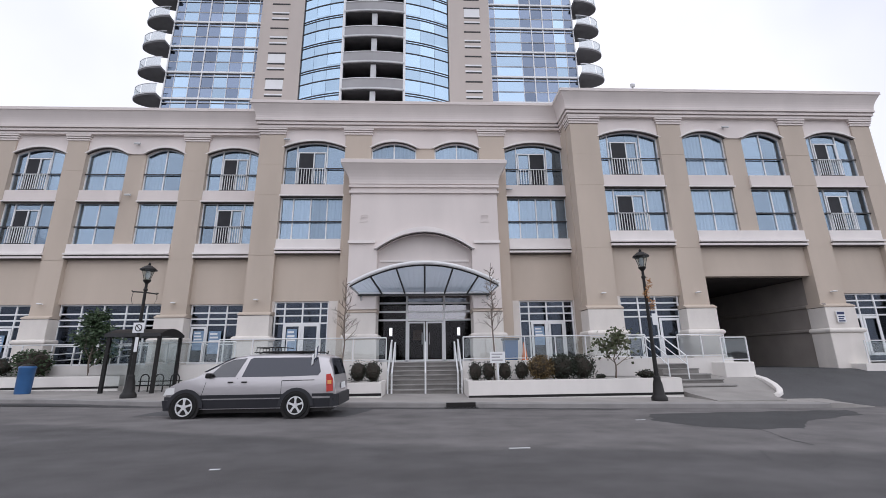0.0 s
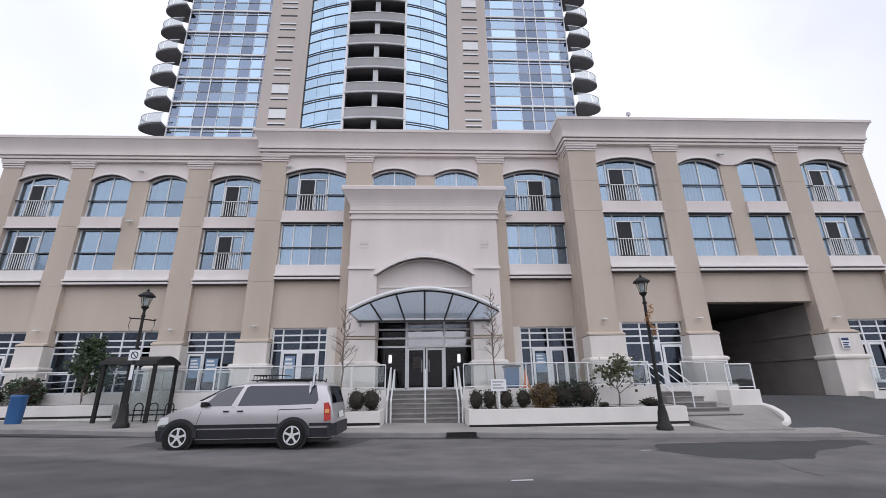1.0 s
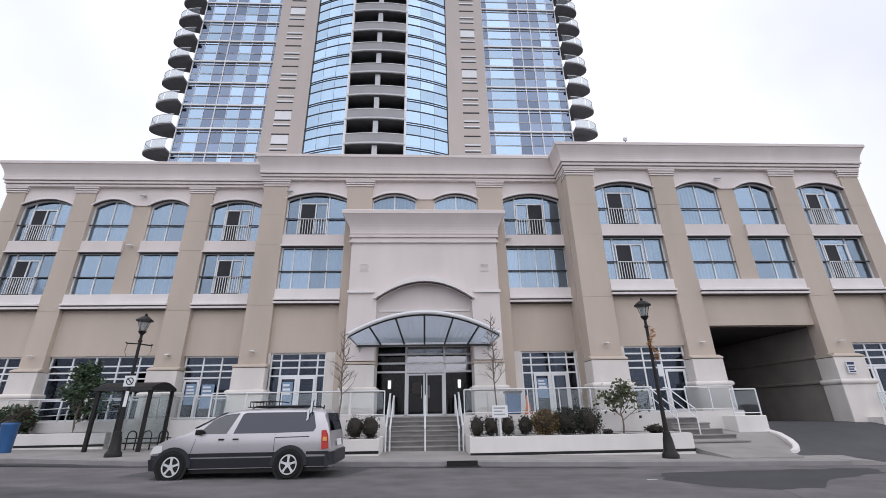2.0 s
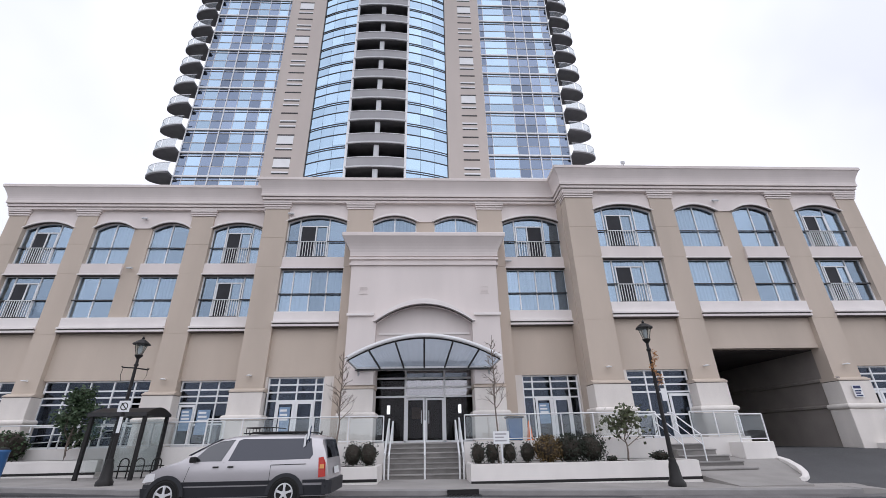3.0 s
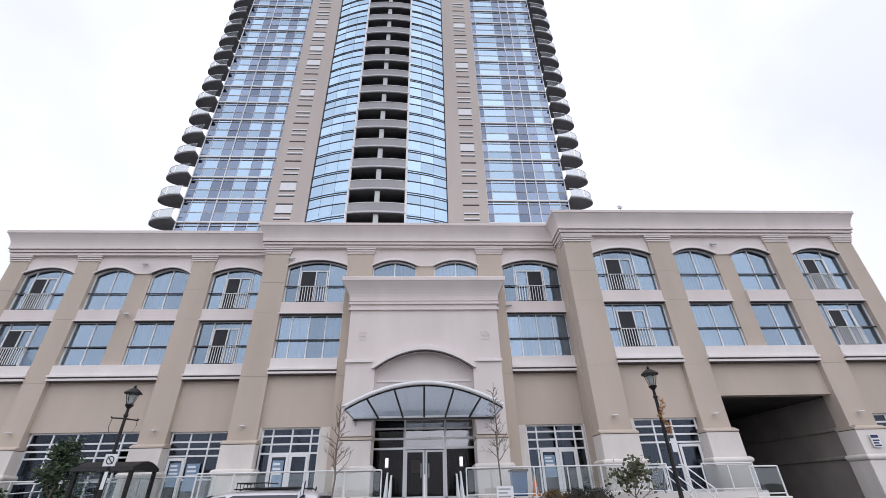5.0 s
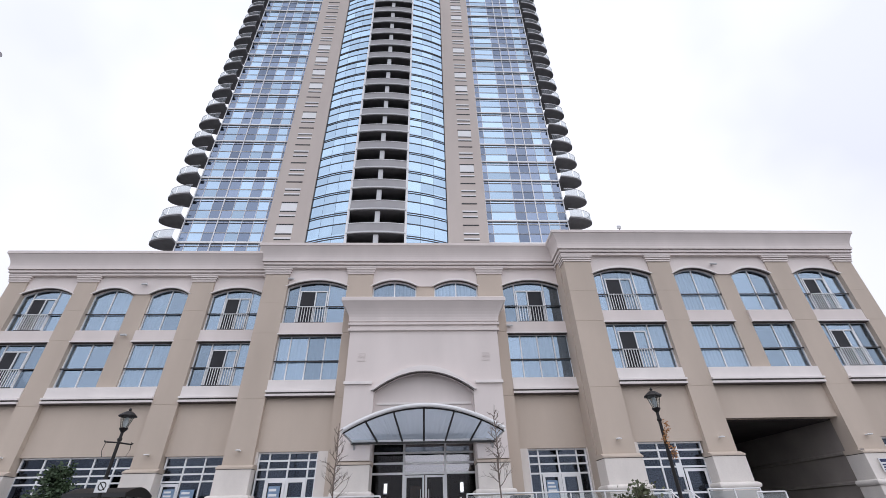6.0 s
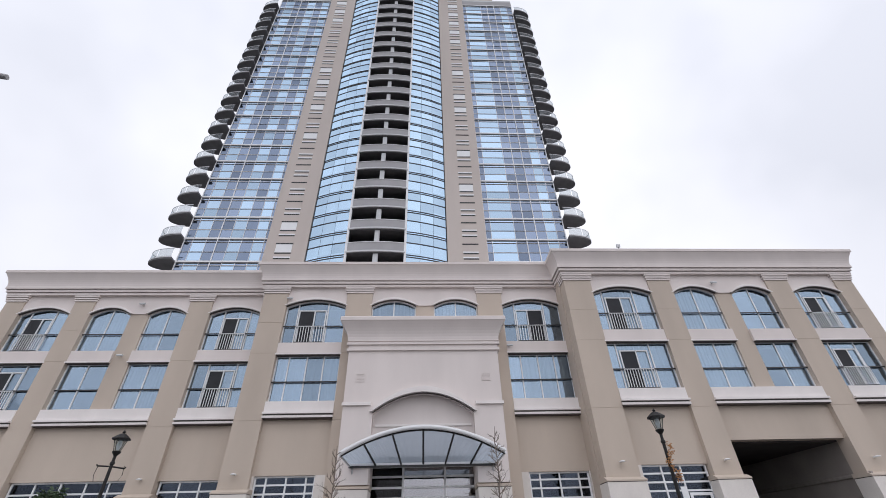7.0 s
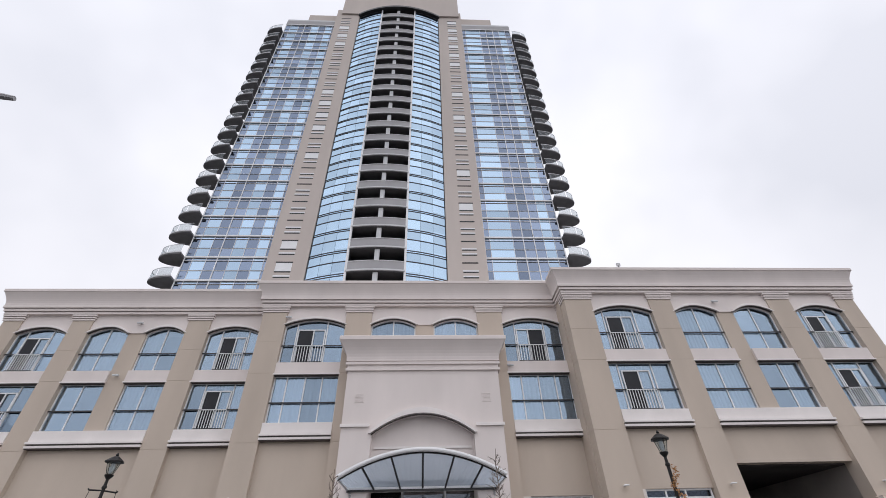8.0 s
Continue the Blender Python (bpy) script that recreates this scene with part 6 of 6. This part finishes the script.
for near in (True, False):
    side_panel([(1.42, 1.08), (2.18, 1.08), (2.42, 1.60), (2.05, 1.56), (1.75, 1.42)], 0.006, 0.02, "front_window", CARGLASS_FRONT, "tinted front side window", near)
    side_panel([(2.36, 1.08), (3.5, 1.08), (4.55, 1.10), (4.62, 1.20), (4.50, 1.60), (2.62, 1.61), (2.52, 1.57)], 0.006, 0.02, "rear_window", CARGLASS, "dark tinted rear side window", near)
    side_panel([(0.10, 0.28), (5.06, 0.28), (5.08, 0.50), (0.05, 0.50)], 0.02, 0.05, "cladding", CLADDING, "dark grey lower cladding", near)
    side_panel([(1.2, 0.53), (3.6, 0.53), (3.6, 0.62), (1.2, 0.62)], 0.016, 0.03, "door_moulding", CLADDING, "dark side moulding", near)
    side_panel([(4.4, 0.55), (5.05, 0.55), (5.05, 0.62), (4.4, 0.62)], 0.016, 0.03, "door_moulding", CLADDING, "dark side moulding", near)
    side_panel([(2.0, 0.92), (2.14, 0.92), (2.14, 0.96), (2.0, 0.96)], 0.03, 0.04, "door_handle", BLACK, "dark door handle", near)
    side_panel([(2.38, 0.92), (2.52, 0.92), (2.52, 0.96), (2.38, 0.96)], 0.03, 0.04, "door_handle", BLACK, "dark door handle", near)
    side_panel([(3.5, 0.955), (4.45, 0.965), (4.45, 0.985), (3.5, 0.975)], 0.006, 0.02, "door_track", BLACK, "sliding door track", near)
    side_panel([(2.25, 0.55), (2.262, 0.55), (2.262, 1.05), (2.25, 1.05)], 0.004, 0.01, "door_gap", BLACK, near=near)
    side_panel([(1.30, 0.62), (1.312, 0.62), (1.42, 1.05), (1.408, 1.05)], 0.004, 0.01, "door_gap", BLACK, near=near)
    side_panel([(3.48, 0.62), (3.492, 0.62), (3.492, 1.05), (3.48, 1.05)], 0.004, 0.01, "door_gap", BLACK, near=near)
    side_panel([(4.84, 0.66), (5.03, 0.68), (5.01, 1.0), (4.93, 1.14), (4.80, 1.12)], 0.022, 0.06, "tail_light", TAILRED, "red and amber tail light", near)
    side_panel([(4.86, 0.86), (4.98, 0.86), (4.98, 0.96), (4.86, 0.96)], 0.030, 0.03, "indicator", AMBER, "amber indicator", near)
    side_panel([(0.05, 0.62), (0.44, 0.65), (0.42, 0.82), (0.14, 0.80)], -0.03, 0.12, "headlight", HEADLIGHT, "clear headlight", near)
    s = -1 if near else 1
    mir = part("mirror", boxed(vx(1.42), vx(1.56), VY + s * 0.93, VY + s * 1.09, vz(1.06), vz(1.20), bevel=0.03), BLACK, van, "black door mirror")
    for a in (0.88, 3.92):
        cx, cy, cz = vx(a), VY + s * 0.86, vz(0.335)
        arch_o = [(cx + 0.46 * math.cos(math.pi * i / 12), cz - 0.02 + 0.46 * math.sin(math.pi * i / 12)) for i in range(13)]
        arch_i = [(cx + 0.375 * math.cos(math.pi * i / 12), cz - 0.02 + 0.375 * math.sin(math.pi * i / 12)) for i in range(13)]
        part("arch_trim", prism(bmesh.new(), arch_o + arch_i[::-1], VY + s * 0.90, VY + s * 0.957, "y"), CLADDING, van, "dark wheel-arch trim")
        # Black plate on the solid flank stands in for shade inside the wheel well.
        part("arch_shade", prism(bmesh.new(), [(cx + 0.385 * math.cos(2 * math.pi * i / 24), cz - 0.01 + 0.385 * math.sin(2 * math.pi * i / 24)) for i in range(24)], VY + s * 0.90, VY + s * 0.945, "y"), BLACK, van, "black plate standing in for the shaded wheel well")
        bm = bmesh.new()
        pr = [(0.21, -0.10), (0.30, -0.11), (0.325, -0.09), (0.335, -0.05), (0.335, 0.05), (0.325, 0.09), (0.30, 0.11), (0.21, 0.10)]
        rr = [[bm.verts.new((cx + r * math.cos(2 * math.pi * k / 28), cy + o, cz + r * math.sin(2 * math.pi * k / 28))) for r, o in pr] for k in range(28)]
        for k in range(28):
            p, q = rr[k], rr[(k + 1) % 28]
            for j in range(8):
                bm.faces.new((p[j], p[(j + 1) % 8], q[(j + 1) % 8], q[j]))
        wheel = part("wheel", bm, TYRE, van, "black tyre", smooth=True)
        bm = bmesh.new()
        yo = cy + s * 0.10
        out = [(cx + 0.216 * math.cos(2 * math.pi * i / 24), cz + 0.228 * math.sin(2 * math.pi * i / 24)) for i in range(24)]
        inn = [(cx + 0.19 * math.cos(2 * math.pi * i / 24), cz + 0.2 * math.sin(2 * math.pi * i / 24)) for i in range(24)]
        ring(bm, out, inn, yo - 0.012, yo + 0.012)
        for k in range(5):
            th = 2 * math.pi * k / 5 + 0.3
            d, e = (math.cos(th), math.sin(th)), (-math.sin(th), math.cos(th))
            quad = [(cx + d[0] * r + e[0] * w, cz + d[1] * r + e[1] * w) for r, w in ((0.03, 0.030), (0.12, 0.022), (0.20, 0.034), (0.20, -0.034), (0.12, -0.022), (0.03, -0.030))]
            prism(bm, quad, yo - 0.012, yo + 0.010, "y")
        prism(bm, [(cx + 0.06 * math.cos(2 * math.pi * i / 12), cz + 0.06 * math.sin(2 * math.pi * i / 12)) for i in range(12)], yo - 0.018, yo + 0.014, "y")
        part("rim", bm, ALLOY, wheel, "five-spoke alloy rim")
        # Black disc paints the shade behind the spokes.
        part("hub_shadow", prism(bmesh.new(), [(cx + 0.2 * math.cos(2 * math.pi * i / 16), cz + 0.2 * math.sin(2 * math.pi * i / 16)) for i in range(16)], cy - 0.06, cy + 0.06, "y"), BLACK, wheel)
# front, rear and roof parts
bm = bmesh.new()
prism(bm, [(vx(-0.06), VY - 0.66), (vx(0.04), VY - 0.82), (vx(0.42), VY - 0.945), (vx(0.42), VY + 0.945), (vx(0.04), VY + 0.82), (vx(-0.06), VY + 0.66)], vz(0.24), vz(0.58), "z")
part("front_bumper", bm, CLADDING, van, "dark front bumper")
bm = prism(bmesh.new(), [(vx(4.95), VY - 0.94), (vx(5.12), VY - 0.90), (vx(5.2), VY - 0.78), (vx(5.2), VY + 0.78), (vx(5.12), VY + 0.90), (vx(4.95), VY + 0.94)], vz(0.30), vz(0.60), "z")
part("rear_bumper", bm, CLADDING, van, "dark rear bumper")
part("underbody", boxed(vx(0.3), vx(4.9), VY - 0.8, VY + 0.8, vz(0.16), vz(0.28)), BLACK, van)


def across(a0, z0, a1, z1, wy, name, mat, label="", lift=0.012):
    d = Vector((a1 - a0, 0, z1 - z0)).normalized()
    nrm = Vector((d.z, 0, -d.x)) if a0 > 3 else Vector((-d.z, 0, d.x))
    o = nrm * lift
    bm = bmesh.new()
    q = [Vector((vx(a0), VY - wy[0], vz(z0))) + o, Vector((vx(a0), VY + wy[0], vz(z0))) + o, Vector((vx(a1), VY + wy[1], vz(z1))) + o, Vector((vx(a1), VY - wy[1], vz(z1))) + o]
    va, vb = [bm.verts.new(p) for p in q], [bm.verts.new(p - nrm * 0.02) for p in q]
    bm.faces.new(va)
    bm.faces.new(vb[::-1])
    for k in range(4):
        bm.faces.new((va[k], va[(k + 1) % 4], vb[(k + 1) % 4], vb[k]))
    part(name, bm, mat, van, label)


across(1.25, 1.21, 1.98, 1.60, (0.78, 0.66), "windscreen", CARGLASS, "tinted windscreen", 0.03)
across(5.01, 1.10, 4.87, 1.56, (0.78, 0.66), "rear_window", CARGLASS, "dark rear window", 0.03)
across(5.10, 0.70, 5.07, 0.86, (0.26, 0.26), "number_plate", SIGNWHITE, "pale number plate", 0.06)
for s in (-1, 1):
    part("roof_rail", tube(bmesh.new(), [(vx(2.7), VY + s * 0.66, vz(1.72)), (vx(2.8), VY + s * 0.66, vz(1.77)), (vx(4.3), VY + s * 0.66, vz(1.77)), (vx(4.42), VY + s * 0.66, vz(1.71))], 0.018), BLACK, van)
for k in range(9):
    a = 2.55 + 0.09 * k
    part("rack_slat", tube(bmesh.new(), [(vx(a), VY - 0.5, vz(1.73)), (vx(a), VY - 0.52, vz(1.91))], 0.010, n=5), BLACK, van)
part("rack_rim", tube(bmesh.new(), [(vx(2.55), VY + 0.5, vz(1.90)), (vx(2.55), VY - 0.52, vz(1.90)), (vx(3.3), VY - 0.52, vz(1.90)), (vx(3.3), VY + 0.5, vz(1.90))], 0.014), BLACK, van)
part("rack_floor", boxed(vx(2.5), vx(4.2), VY - 0.55, VY + 0.55, vz(1.745), vz(1.77)), BLACK, van, "dark roof rack")
for a in (3.1, 3.9):
    part("roof_bar", tube(bmesh.new(), [(vx(a), VY - 0.66, vz(1.77)), (vx(a), VY + 0.66, vz(1.77))], 0.018), BLACK, van)
part("aerial", tube(bmesh.new(), [(vx(4.5), VY + 0.3, vz(1.68)), (vx(4.52), VY + 0.3, vz(1.80))], 0.02), BLACK, van)
flag = thing("car_flag", -2.9, 12.0, 1.5, "small dark blue and white flag clipped to the minivan", "flag")
part("staff", tube(bmesh.new(), [(vx(4.42), VY - 0.82, vz(1.5)), (vx(4.5), VY - 0.84, vz(1.98))], 0.008), WHITE, flag)
bm = bmesh.new()
rowsf = []
for i in range(7):
    u = i / 6
    rowsf.append([bm.verts.new((vx(4.5) - 0.10 * u - 0.03 * v, VY - 0.84 - 0.03 * math.sin(u * 7), vz(1.94) - 0.30 * u * 0.6 - 0.34 * v)) for v in (0, 0.5, 1)])
for ra, rb in zip(rowsf, rowsf[1:]):
    for k in range(2):
        bm.faces.new((ra[k], ra[k + 1], rb[k + 1], rb[k]))
part("cloth", bm, FLAGBLUE, flag, "folded dark blue cloth")
bm = bmesh.new()
for k in range(2):
    a, z = 0.03 + 0.07 * k, vz(1.90) - 0.17 * k
    q = [bm.verts.new((vx(4.5) - a, VY - 0.885, z)), bm.verts.new((vx(4.5) - a - 0.05, VY - 0.89, z - 0.05)), bm.verts.new((vx(4.5) - a - 0.06, VY - 0.89, z - 0.32)), bm.verts.new((vx(4.5) - a - 0.01, VY - 0.885, z - 0.28))]
    bm.faces.new(q)
    bm.faces.new([bm.verts.new(v.co + Vector((0, 0.006, 0))) for v in reversed(q)])
part("stripe", bm, WHITE, flag, "white stripes of the flag")
